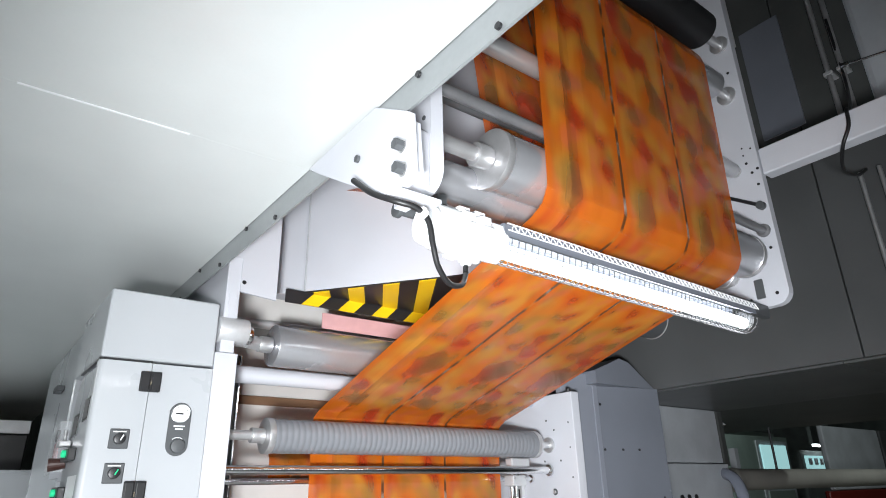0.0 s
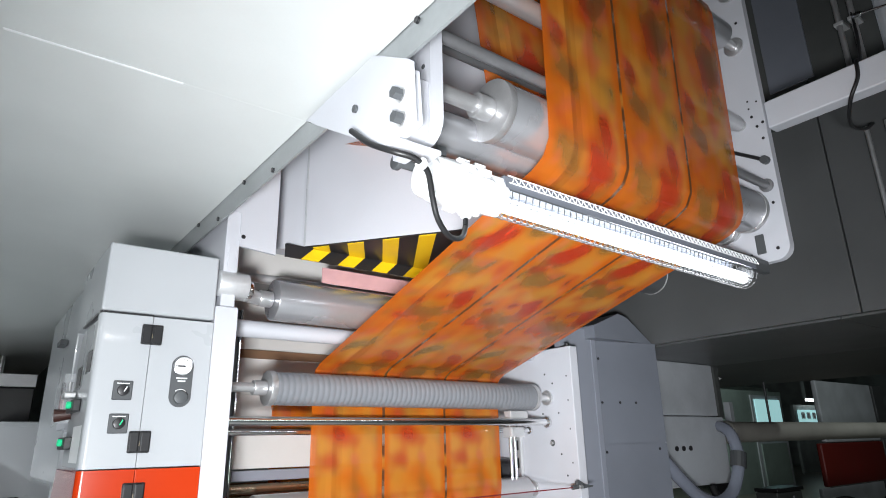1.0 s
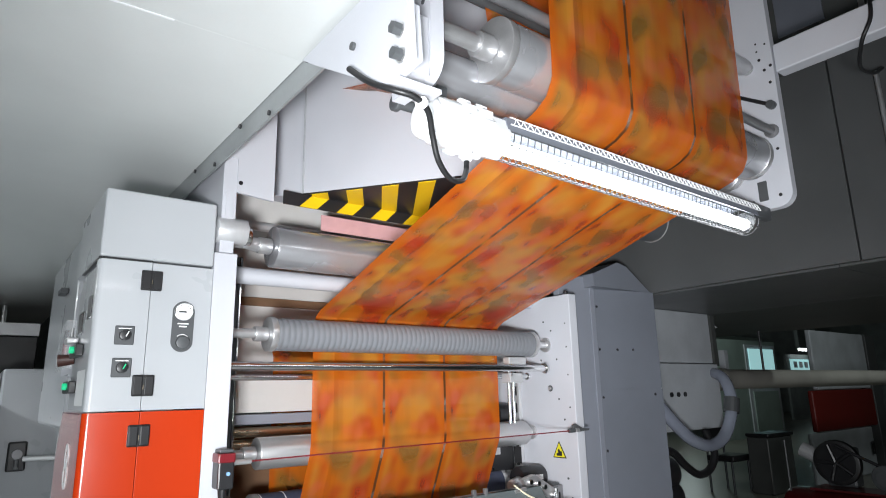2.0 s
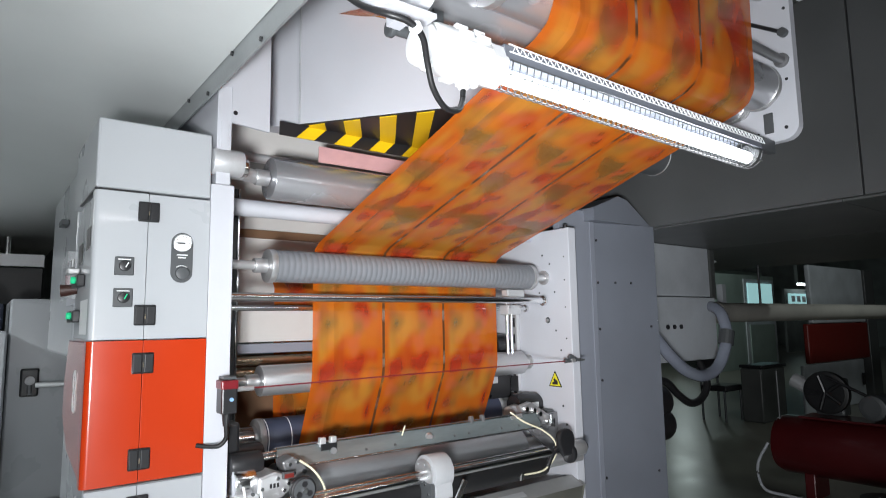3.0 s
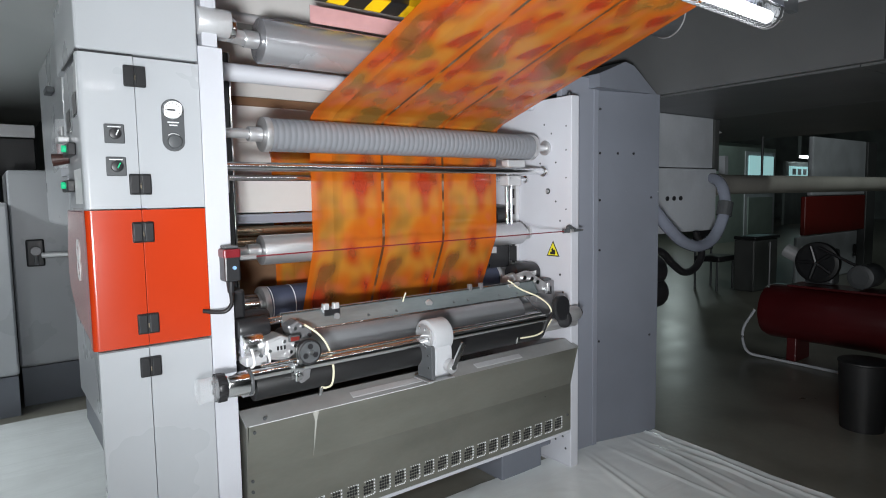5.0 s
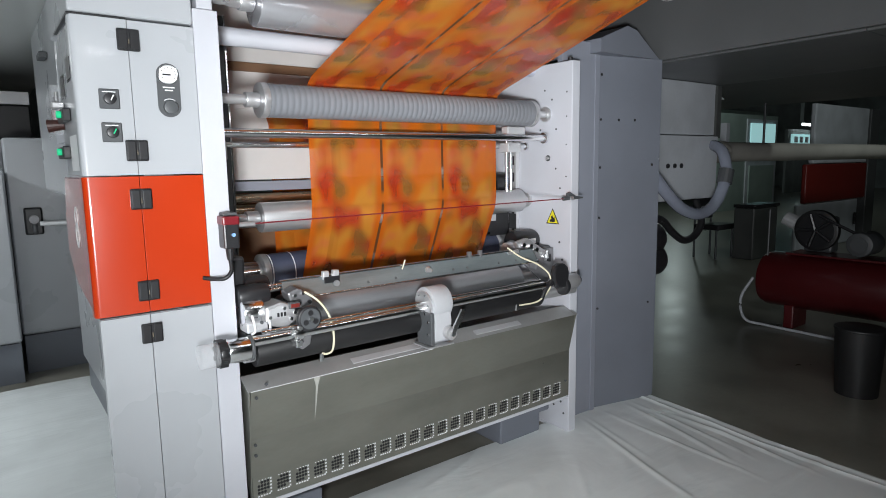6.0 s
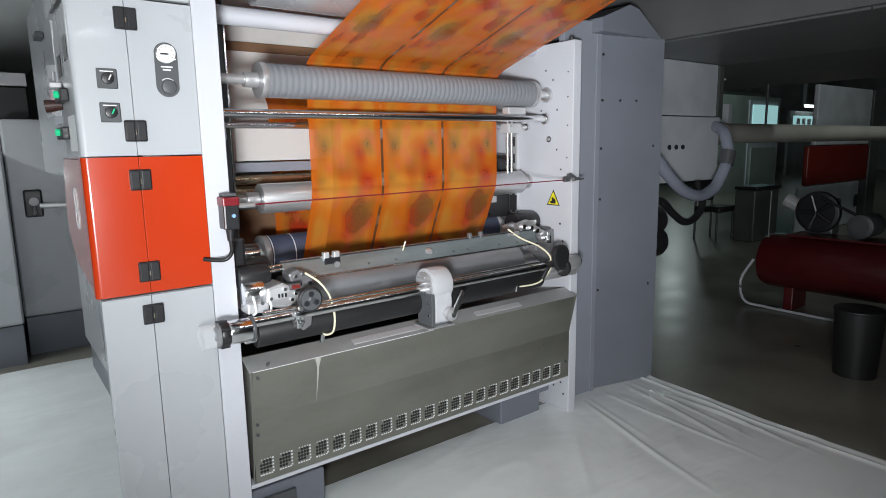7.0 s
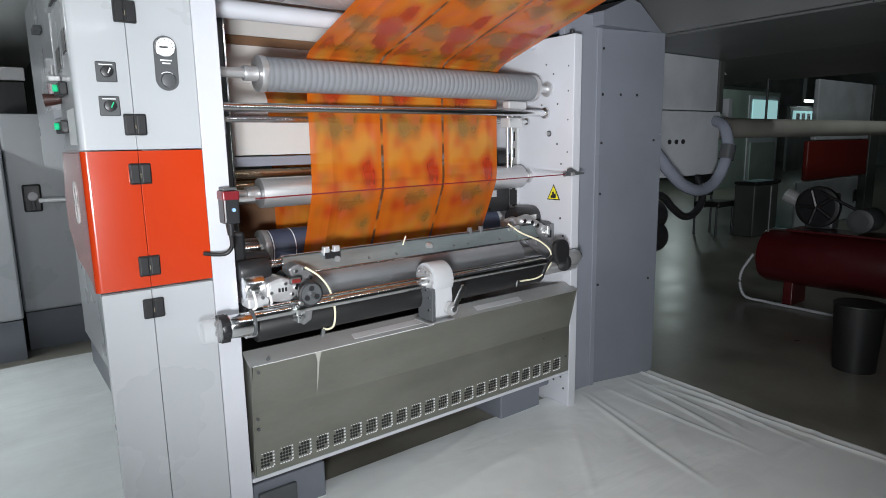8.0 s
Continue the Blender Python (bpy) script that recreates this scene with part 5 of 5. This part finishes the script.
    for pts in ([(0.945, 2.09, 0.985), (0.985, 2.06, 0.950), (1.018, 2.05, 0.895), (1.034, 2.05, 0.82), (1.032, 2.06, 0.760), (1.018, 2.08, 0.742), (1.002, 2.09, 0.745)],
                [(2.04, 2.20, 1.03), (2.09, 2.16, 0.985), (2.16, 2.11, 0.945), (2.205, 2.08, 0.895), (2.20, 2.07, 0.835), (2.12, 2.065, 0.782), (2.02, 2.075, 0.775), (1.985, 2.08, 0.783)]):
        ho = thing("air_hose", pts[0], "thin ivory pneumatic hose", "hose", "pneumatic hoses")
        part("tube", hose(pts, 0.0042), IVORY, ho, smooth=True)
        part("fitting", cyl(pts[-1], (pts[-1][0] - 0.004, pts[-1][1], pts[-1][2] - 0.03), 0.009, seg=10), CHROME, ho)


carriage()


# ---------------------------------------------------------------- the neighbouring unit on the operator side
def next_units():
    for k, (x0, x1, y0) in enumerate(((-0.60, 0.185, 5.0), (0.195, 0.62, 5.2))):
        c = thing("side_cabinet", ((x0 + x1) / 2, y0 + 0.4, 0), "plain white machine cabinet on a dark base", "cabinet", "cabinets of the next unit")
        top = (1.44, 1.66)[k]
        part("body", box(x0, x1, y0, y0 + 0.9, 0.28, top, 0.02, seg=3), WHITE, c)
        part("door", box(x0 + 0.012, x1 - 0.012, y0 - 0.008, y0 - 0.001, 0.30, top - 0.03, 0.003), WHITE, c)
        part("plinth", box(x0 + 0.01, x1 - 0.01, y0 + 0.015, y0 + 0.85, 0, 0.275), GREY, c)
    for k in range(3):
        part("rivet", cyl((-0.02, 4.9915, 1.30 + 0.03 * k), (-0.02, 4.987, 1.30 + 0.03 * k), 0.008, seg=10), PLASTIC, c)
    hb = part("door_lock", box(0.275, 0.385, 5.165, 5.189, 0.99, 1.18, 0.012), BLACK, c, "black recessed rotary lock with steel lever")
    part("lever", cyl((0.33, 5.16, 1.09), (0.33, 5.12, 1.01), 0.014, seg=12), CAST, hb)
    part("barrel", cyl((0.33, 5.165, 1.10), (0.33, 5.13, 1.10), 0.03, seg=16), CAST, hb)
    rod = thing("linkage_rod", (0.5, 4.9, 1.08), "slim steel linkage rod to the lock", "rod")
    part("rod", cyl((0.36, 5.05, 1.075), (0.70, 4.95, 1.075), 0.018, seg=14), STEEL, rod, smooth=True)
    sc = thing("side_casing", (0.5, 4.0, 0), "white tall machine casing behind the console", "machine casing")
    part("shell", box(0.40, 0.64, 3.6, 4.9, 1.30, 2.288, 0.02), WHITE, sc)
    part("lower_shell", box(0.50, 0.64, 3.2, 4.7, 0.20, 1.296, 0.01), WHITE, sc)
    part("foot", box(0.52, 0.64, 3.3, 4.65, 0, 0.196), GREY, sc)
    part("knob", box(0.385, 0.3995, 3.75, 3.80, 1.74, 1.80, 0.004), BLACK, sc)
    part("plate", box(0.36, 0.398, 3.95, 4.10, 2.02, 2.05, 0.004), PLATE, sc)
    pk = thing("document_pocket", (0.34, 3.0, 1.65), "clear pink-tinted plastic document pocket on the casing", "document pocket")
    part("pocket", prism([(2.90, 1.570), (3.12, 1.560), (3.12, 1.72), (2.90, 1.76)], "x", 0.300, 0.306), CLEARPLASTIC, pk)
    part("side", box(0.306, 0.36, 2.90, 2.906, 1.57, 1.76), CLEARPLASTIC, pk)
    part("paper", prism([(2.93, 1.59), (3.05, 1.585), (3.05, 1.68), (2.93, 1.69)], "x", 0.310, 0.314), PINK, pk)
    part("backing", box(0.3605, 0.372, 2.88, 3.20, 1.54, 1.90, 0.003), FRAME, pk)
    part("bracket", box(0.3725, 0.46, 3.10, 3.62, 1.56, 1.60), FRAME, pk)
    bk = thing("dark_duct", (-0.5, 6.8, 1.85), "black ventilation duct under the deck", "duct")
    part("duct", box(-2.2, 0.46, 6.5, 7.2, 1.66, 1.99, 0.01), BLACK, bk)
    part("hanger", cyl((-1.6, 6.85, 1.99), (-1.6, 6.85, 2.290), 0.02, seg=10), STEEL, bk)
    part("hanger", cyl((0.2, 6.85, 1.99), (0.2, 6.85, 2.290), 0.02, seg=10), STEEL, bk)
    part("ribbed_strip", box(-2.2, 0.46, 6.48, 6.498, 1.995, 2.10), ALU, bk)
    ob = thing("navy_canister", (0.02, 4.9, 1.45), "dark blue canister on the cabinet top", "canister")
    part("body", cyl((0.07, 5.3, 1.442), (0.07, 5.3, 1.63), 0.09, seg=24, bev=0.02), NAVY, ob, smooth=True)
    part("cap", cyl((0.07, 5.3, 1.631), (0.07, 5.3, 1.70), 0.05, seg=20, bev=0.01), PLASTIC, ob, smooth=True)


next_units()


# ---------------------------------------------------------------- the hall beyond the column
def far_hall():
    wc = thing("white_machine_cabinet", (4.0, 2.9, 1.15), "dull white machine cabinet hung behind the column", "cabinet")
    part("lower", box(3.30, 4.66, 2.62, 3.3, 1.14, 1.612, 0.006), DIRTYWHITE, wc)
    part("upper", box(3.30, 4.60, 2.62, 3.3, 1.618, 1.998, 0.006), DIRTYWHITE, wc)
    for k in range(3):
        part("port", cyl((3.993 + 0.085 * k, 2.619, 1.393), (3.993 + 0.085 * k, 2.610, 1.393), 0.017, seg=14), BLACK, wc)
    part("knob", box(4.555, 4.585, 2.608, 2.619, 1.53, 1.565, 0.003), BLACK, wc)
    part("post", box(3.40, 3.50, 2.9, 3.1, 0, 1.139), GREY, wc)
    part("post", box(4.50, 4.60, 3.1, 3.25, 0, 1.139), DARKPAN, wc)
    # small white plate added to paint a spot of glint below the soffit
    gl = thing("spot_glint_plate", (5.0, 2.9, 1.8), "small white plate painted as a glint under the soffit", "tag")
    part("tag", prism([(5.18, 1.985), (5.28, 1.95), (5.20, 1.94)], "y", 2.92, 2.93), DIAL, gl)
    part("hook", cyl((5.19, 2.925, 1.98), (5.19, 2.925, 2.0), 0.004, seg=6), STEEL, gl)
    pp = thing("overhead_pipe", (8, 3.2, 1.5), "long pale plastic pipe on hangers", "pipe")
    part("pipe", cyl((5.75, 3.2, 1.505), (16, 3.2, 1.505), 0.095, seg=24), PIPE, pp, smooth=True)
    part("end_cap", cyl((5.70, 3.2, 1.505), (5.80, 3.2, 1.505), 0.105, seg=24, bev=0.01), PIPE, pp, smooth=True)
    part("bracket", box(5.80, 5.86, 3.17, 3.23, 1.6, 1.78), DIRTYWHITE, pp)
    part("hanger", cyl((6.6, 3.2, 1.59), (6.6, 3.2, 2.0), 0.012, seg=10), PLATE, pp)
    part("prop", cyl((15.5, 3.2, 0), (15.5, 3.2, 1.42), 0.03, seg=12), PLATE, pp)
    h1 = thing("clear_hose", (4.1, 2.42, 1.1), "thick translucent bluish ribbed suction hose", "hose")
    part("tube", hose([(3.20, 2.40, 1.46), (3.42, 2.42, 1.40), (3.554, 2.42, 1.32), (3.704, 2.42, 1.206), (3.883, 2.42, 1.10), (4.099, 2.42, 1.055), (4.30, 2.42, 1.12), (4.43, 2.42, 1.32), (4.50, 2.50, 1.50), (4.72, 2.75, 1.56), (5.3, 3.1, 1.56), (5.72, 3.2, 1.52)], 0.040, seg=14, n=14, rib=0.05), CLEARHOSE, h1, smooth=True)
    part("collar", cyl((4.41, 2.42, 1.26), (4.44, 2.42, 1.36), 0.054, seg=16), PLATE, h1)
    part("socket", box(3.225, 3.30, 2.33, 2.47, 1.38, 1.54, 0.01), GREY, h1)
    h2 = thing("black_hose", (3.9, 2.42, 0.9), "black corrugated hose below the cabinet", "hose")
    part("tube", hose([(3.40, 2.42, 0.98), (3.56, 2.42, 1.05), (3.66, 2.42, 1.03), (3.762, 2.42, 0.955), (3.905, 2.42, 0.885), (4.045, 2.42, 0.905), (4.142, 2.43, 1.0), (4.18, 2.50, 1.14)], 0.024, seg=10, n=16, rib=0.1), RUBBER, h2, smooth=True)
    fan = thing("blower_motor", (3.45, 2.45, 0), "black blower motor beside the column", "motor")
    part("body", cyl((3.25, 2.42, 0.93), (3.57, 2.42, 0.93), 0.10, seg=24, bev=0.02), BLACK, fan, smooth=True)
    part("volute", cyl((3.32, 2.42, 0.79), (3.58, 2.42, 0.79), 0.105, seg=28, bev=0.02), BLACK, fan, smooth=True)
    part("stand", box(3.26, 3.48, 2.36, 2.50, 0, 0.70, 0.01), DARKPAN, fan)
    st = thing("chair", (8.7, 4.85, 0), "black chair with slim steel legs", "chair")
    part("seat", box(8.45, 8.95, 4.65, 5.05, 0.42, 0.50, 0.02), BLACK, st)
    part("backrest", box(8.45, 8.95, 5.02, 5.07, 0.56, 0.90, 0.02), BLACK, st)
    for x in (8.48, 8.92):
        for y in (4.70, 5.04):
            part("leg", cyl((x, y, 0), (x, y, 0.42 if y < 5 else 0.60), 0.016, seg=10), PLATE, st)
    bx = thing("dark_crate", (8.4, 4.0, 0), "dark plastic crate standing on the floor", "crate")
    part("body", box(8.75, 9.45, 4.30, 4.60, 0, 0.74, 0.02), DARKPAN, bx)
    part("lid", box(8.73, 9.47, 4.28, 4.60, 0.745, 0.79, 0.01), BLACK, bx)
    rm = thing("red_white_press_unit", (11, 4.6, 0), "white press unit with a dark red middle panel", "machine")
    part("lower", box(9.9, 12.2, 4.22, 4.28, 0, 0.73, 0.02), DIRTYWHITE, rm)
    part("red_panel", box(10.1, 12.45, 4.2, 4.28, 0.74, 1.34, 0.02), MACHRED, rm, "dark red panel")
    part("upper", box(10.3, 12.4, 4.2, 4.28, 1.35, 2.26, 0.02), DIRTYWHITE, rm)
    part("handle", box(12.0, 12.05, 4.17, 4.199, 0.30, 0.50, 0.005), BLACK, rm)
    part("front_post", box(12.5, 12.9, 4.2, 4.4, 0, 2.26, 0.01), FASCIA, rm)
    # compressor
    cp = thing("air_compressor", (5.5, 2.0, 0), "red tank air compressor with belt wheels", "compressor")
    part("tank", cyl((5.55, 2.62, 0.40), (5.55, 0.95, 0.40), 0.235, seg=36, bev=0.07), DARKRED, cp, "glossy dark red tank", smooth=True)
    for y in (2.35, 1.25):
        part("foot", box(5.42, 5.68, y - 0.04, y + 0.04, 0, 0.20, 0.01), DARKRED, cp)
    part("deck", box(5.42, 5.70, 1.2, 2.4, 0.632, 0.65, 0.003), DARKRED, cp)
    wh = part("flywheel", cyl((5.52, 2.22, 0.84), (5.58, 2.22, 0.84), 0.17, seg=36, bev=0.01), RUBBER, cp, "spoked flywheel", smooth=True)
    part("recess", cyl((5.515, 2.22, 0.84), (5.519, 2.22, 0.84), 0.14, seg=32), BLACK, wh)
    for k in range(5):
        a = radians(72 * k)
        part("spoke", cyl((5.512, 2.22, 0.84), (5.512, 2.22 + 0.14 * math.cos(a), 0.84 + 0.14 * math.sin(a)), 0.016, seg=8), BLACK, wh)
    part("pump", box(5.60, 5.74, 2.12, 2.34, 0.651, 0.95, 0.02), PLATE, cp)
    part("pump_head", cyl((5.66, 2.40, 0.86), (5.66, 2.52, 0.92), 0.06, seg=16), ALU, cp)
    part("motor", cyl((5.46, 1.88, 0.755), (5.72, 1.88, 0.755), 0.095, seg=24, bev=0.01), PLATE, cp, smooth=True)
    part("motor_face", cyl((5.455, 1.88, 0.755), (5.4595, 1.88, 0.755), 0.06, seg=20), PLATE, cp)
    part("belt_guard", cyl((5.50, 2.20, 0.97), (5.50, 1.90, 0.83), 0.012, seg=8), BLACK, cp)
    part("gauge_pipe", cyl((5.45, 2.56, 0.60), (5.45, 2.56, 1.0), 0.008, seg=8), PLATE, cp)
    ah = thing("white_air_hose", (5.5, 2.5, 0.02), "thin white air hose lying on the floor", "hose")
    part("tube", hose([(5.42, 2.66, 0.40), (5.34, 2.72, 0.22), (5.30, 2.66, 0.05), (5.34, 2.5, 0.016), (5.33, 2.2, 0.014), (5.32, 1.95, 0.014), (5.36, 1.78, 0.014)], 0.012, seg=8), DIRTYWHITE, ah, smooth=True)
    tb = thing("waste_bin", (4.25, 1.35, 0), "dark grey ribbed plastic waste bin", "bin")
    part("body", cyl((4.22, 1.42, 0), (4.22, 1.42, 0.40), 0.115, seg=28, r2=0.135), RUBBER, tb, smooth=True)
    part("rim", cyl((4.22, 1.42, 0.40), (4.22, 1.42, 0.415), 0.140, seg=28, bev=0.005), RUBBER, tb, smooth=True)
    # lit doorway and office front far off
    dw = thing("far_cubicle", (18.5, 9, 0), "far white cubicle with a lit glass door", "cubicle")
    part("wall", box(16.2, 19.6, 9.02, 9.6, 0, 2.7), PALEGREEN, dw)
    part("door_frame", box(17.7, 19.5, 8.98, 9.019, 0.02, 2.58, 0.01), DIRTYWHITE, dw)
    part("pane", box(17.85, 19.3, 8.94, 8.979, 1.45, 2.46), FARGLOW, dw)
    part("pane", box(17.85, 19.3, 8.94, 8.979, 0.15, 1.25), PALEGREEN, dw)
    pw = thing("far_partition", (16, 10.4, 0), "plain grey-green partition wall at the far end", "partition")
    part("wall", box(12.5, 26.0, 12.4, 12.5, 0, 3.3), PALEGREEN, pw)
    part("skirting", box(12.5, 26.0, 12.36, 12.399, 0, 0.2), PLATE, pw)
    of = thing("far_window", (28.40, 12, 2.3), "lit window with green-blue glass far down the hall", "window")
    part("frame", box(27.00, 29.90, 12.0, 12.1, 0, 2.65), WALLM, of)
    part("pane", box(27.30, 29.70, 11.95, 11.999, 1.95, 2.45), FARGLOW, of)
    for k in range(4):
        part("poster_bar", box(27.50 + 0.5 * k, 27.80 + 0.5 * k, 11.93, 11.949, 2.1, 2.35), DIRTYWHITE, of)
    tl = thing("ceiling_tube_lamp", (28.20, 11.9, 2.8), "small bright tube lamp far away", "lamp")
    part("tube", box(27.50, 29.10, 11.6, 11.7, 2.78, 2.88, 0.02), FARTUBE, tl)
    part("batten", box(27.40, 29.20, 11.58, 11.72, 2.885, 4.8), WALLM, tl)


far_hall()


# ---------------------------------------------------------------- the running web
WEB_X0, WEB_X1 = 1.125, 2.135
CORNERS = [  # (y, z, bend radius) round the closed run of film
    (2.384, 1.232, 0.08), (2.386, 1.768, 0.066), (1.016, 2.190, 0.090), (1.000, 3.12, 0.066), (1.139, 3.33, 0.09), (1.139, 4.30, 0.10), (1.46, 4.30, 0.10), (1.235, 2.40, 0.06),
    (3.25, 3.05, 0.10), (3.25, 1.69, 0.06), (2.80, 1.665, 0.05), (2.79, 1.06, 0.08), (2.72, 0.50, 0.06), (2.52, 0.93, 0.30)]


def web_line():
    """the run as evenly spaced (y, z) points, rounded at the corners"""
    pts, n = [], len(CORNERS)
    for k in range(n):
        a, b, c = (Vector(CORNERS[(k + q) % n][:2]) for q in (-1, 0, 1))
        r = CORNERS[k][2]
        u, v = (a - b).normalized(), (c - b).normalized()
        half = math.acos(max(-1, min(1, u.dot(v)))) / 2
        cut = r / math.tan(half)
        mid = b + (u + v).normalized() * (r / math.sin(half))
        p, q = b + u * cut - mid, b + v * cut - mid
        turn = math.atan2(p.x * q.y - p.y * q.x, p.dot(q))
        steps = max(3, int(abs(turn) / 0.05))
        for s in range(steps + 1):
            w = turn * s / steps
            pts.append((mid.x + p.x * math.cos(w) - p.y * math.sin(w), mid.y + p.x * math.sin(w) + p.y * math.cos(w)))
    return pts + [pts[0]]


def web_stations(step):
    pts = np.array(web_line())
    run = np.r_[0, np.cumsum(np.hypot(*np.diff(pts, axis=0).T))]
    count = round(run[-1] / step)
    pitch = run[-1] / count
    ends = np.array([[np.interp((k * pitch) % run[-1], run, pts[:, i]) for i in (0, 1)] for k in range(count + 1)])
    return count, pitch, ends


COUNT, PITCH, ENDS = web_stations(0.05)


def web_pose(k):
    a, b = ENDS[k % COUNT], ENDS[k % COUNT + 1]
    mid, ang = (a + b) / 2, math.degrees(math.atan2(b[1] - a[1], b[0] - a[0]))
    return mid, ang


def ripple(x):
    """height of the film's lengthwise wrinkles across its width"""
    u = x - WEB_X0
    fold = 0.004 * math.exp(-((u - 0.095) / 0.018) ** 2) - 0.0015 * math.exp(-((u - 0.135) / 0.015) ** 2)
    return 0.0016 + fold + 0.0007 * math.sin(u * 41) + 0.0006 * math.sin(u * 67 + 1.3)


def printed_web():
    web = thing("printed_web", (0, 0, 0), "glossy orange printed plastic film web running over rollers", "film web")
    made = []
    for j in range(COUNT):
        bm = bmesh.new()
        uvl = bm.loops.layers.uv.new("web")
        h, t = PITCH * 0.508, 0.0004
        lanes = [(WEB_X0, 1.458, 0), (1.458, 1.471, 1), (1.471, 1.790, 0), (1.790, 1.803, 1), (1.803, WEB_X1, 0)]
        for x0, x1, gap in lanes:
            w = -t if not gap else -t * 0.5
            n = 1 if gap else 14
            cuts = [x0 + (x1 - x0) * q / n for q in range(n + 1)]
            grid = [[bm.verts.new((x, y, ripple(x) + d)) for y, d in ((-h, w), (h, w), (h, -w), (-h, -w))] for x in cuts]
            faces = [bm.faces.new(grid[0]), bm.faces.new(grid[-1][::-1])]
            for p, q in zip(grid, grid[1:]):
                faces += [bm.faces.new((p[e], q[e], q[(e + 1) % 4], p[(e + 1) % 4])) for e in range(4)]
            for f in faces:
                f.material_index = (2, 1, 1, 1, 2, 1, 0, 1)[j % 8] if gap else 0
                for lp in f.loops:
                    lp[uvl].uv = (lp.vert.co.x - (x0 + x1) / 2, j * PITCH + lp.vert.co.y)
        bmesh.ops.recalc_face_normals(bm, faces=bm.faces)
        me = bpy.data.meshes.new("web_section")
        bm.to_mesh(me)
        bm.free()
        for m in (PRINT, GAPDARK, GAPCLEAR):
            me.materials.append(m)
        ob = new("web_section", me)
        ob.parent = web
        made.append(ob)
    return made


WEB = printed_web()


# ---------------------------------------------------------------- what moves
def motions():
    last = frame(8.0) - 1
    angs = [web_pose(k)[1] for k in range(COUNT)]
    bend = [abs((angs[k] - angs[k - 1] + 180) % 360 - 180) > 0.3 for k in range(COUNT)]
    busy = [any(bend[(k + q) % COUNT] for q in (-2, -1, 0, 1, 2, 3)) for k in range(COUNT)]
    for j, ob in enumerate(WEB):
        rows = []
        for n in range(last + 1):
            k = (j + n) % COUNT
            if n in (0, 1, last - 1, last) or busy[k]:
                (y, z), a = web_pose(k)
                rows.append((n / FPS, pose(0, y, z, a, 0, 0)))
        walk(ob, rows)
    speed = PITCH * FPS
    for ob, at, way, r in SPUN:
        rate = math.degrees(speed / r) * way
        step = 60 / abs(rate)
        count = int(8.0 / step) + 1
        rows = [(8.0 * q / count, Matrix.Translation(at) @ pose(0, 0, 0, rate * 8.0 * q / count, 0, 0)) for q in range(count + 1)]
        walk(ob, rows)


motions()
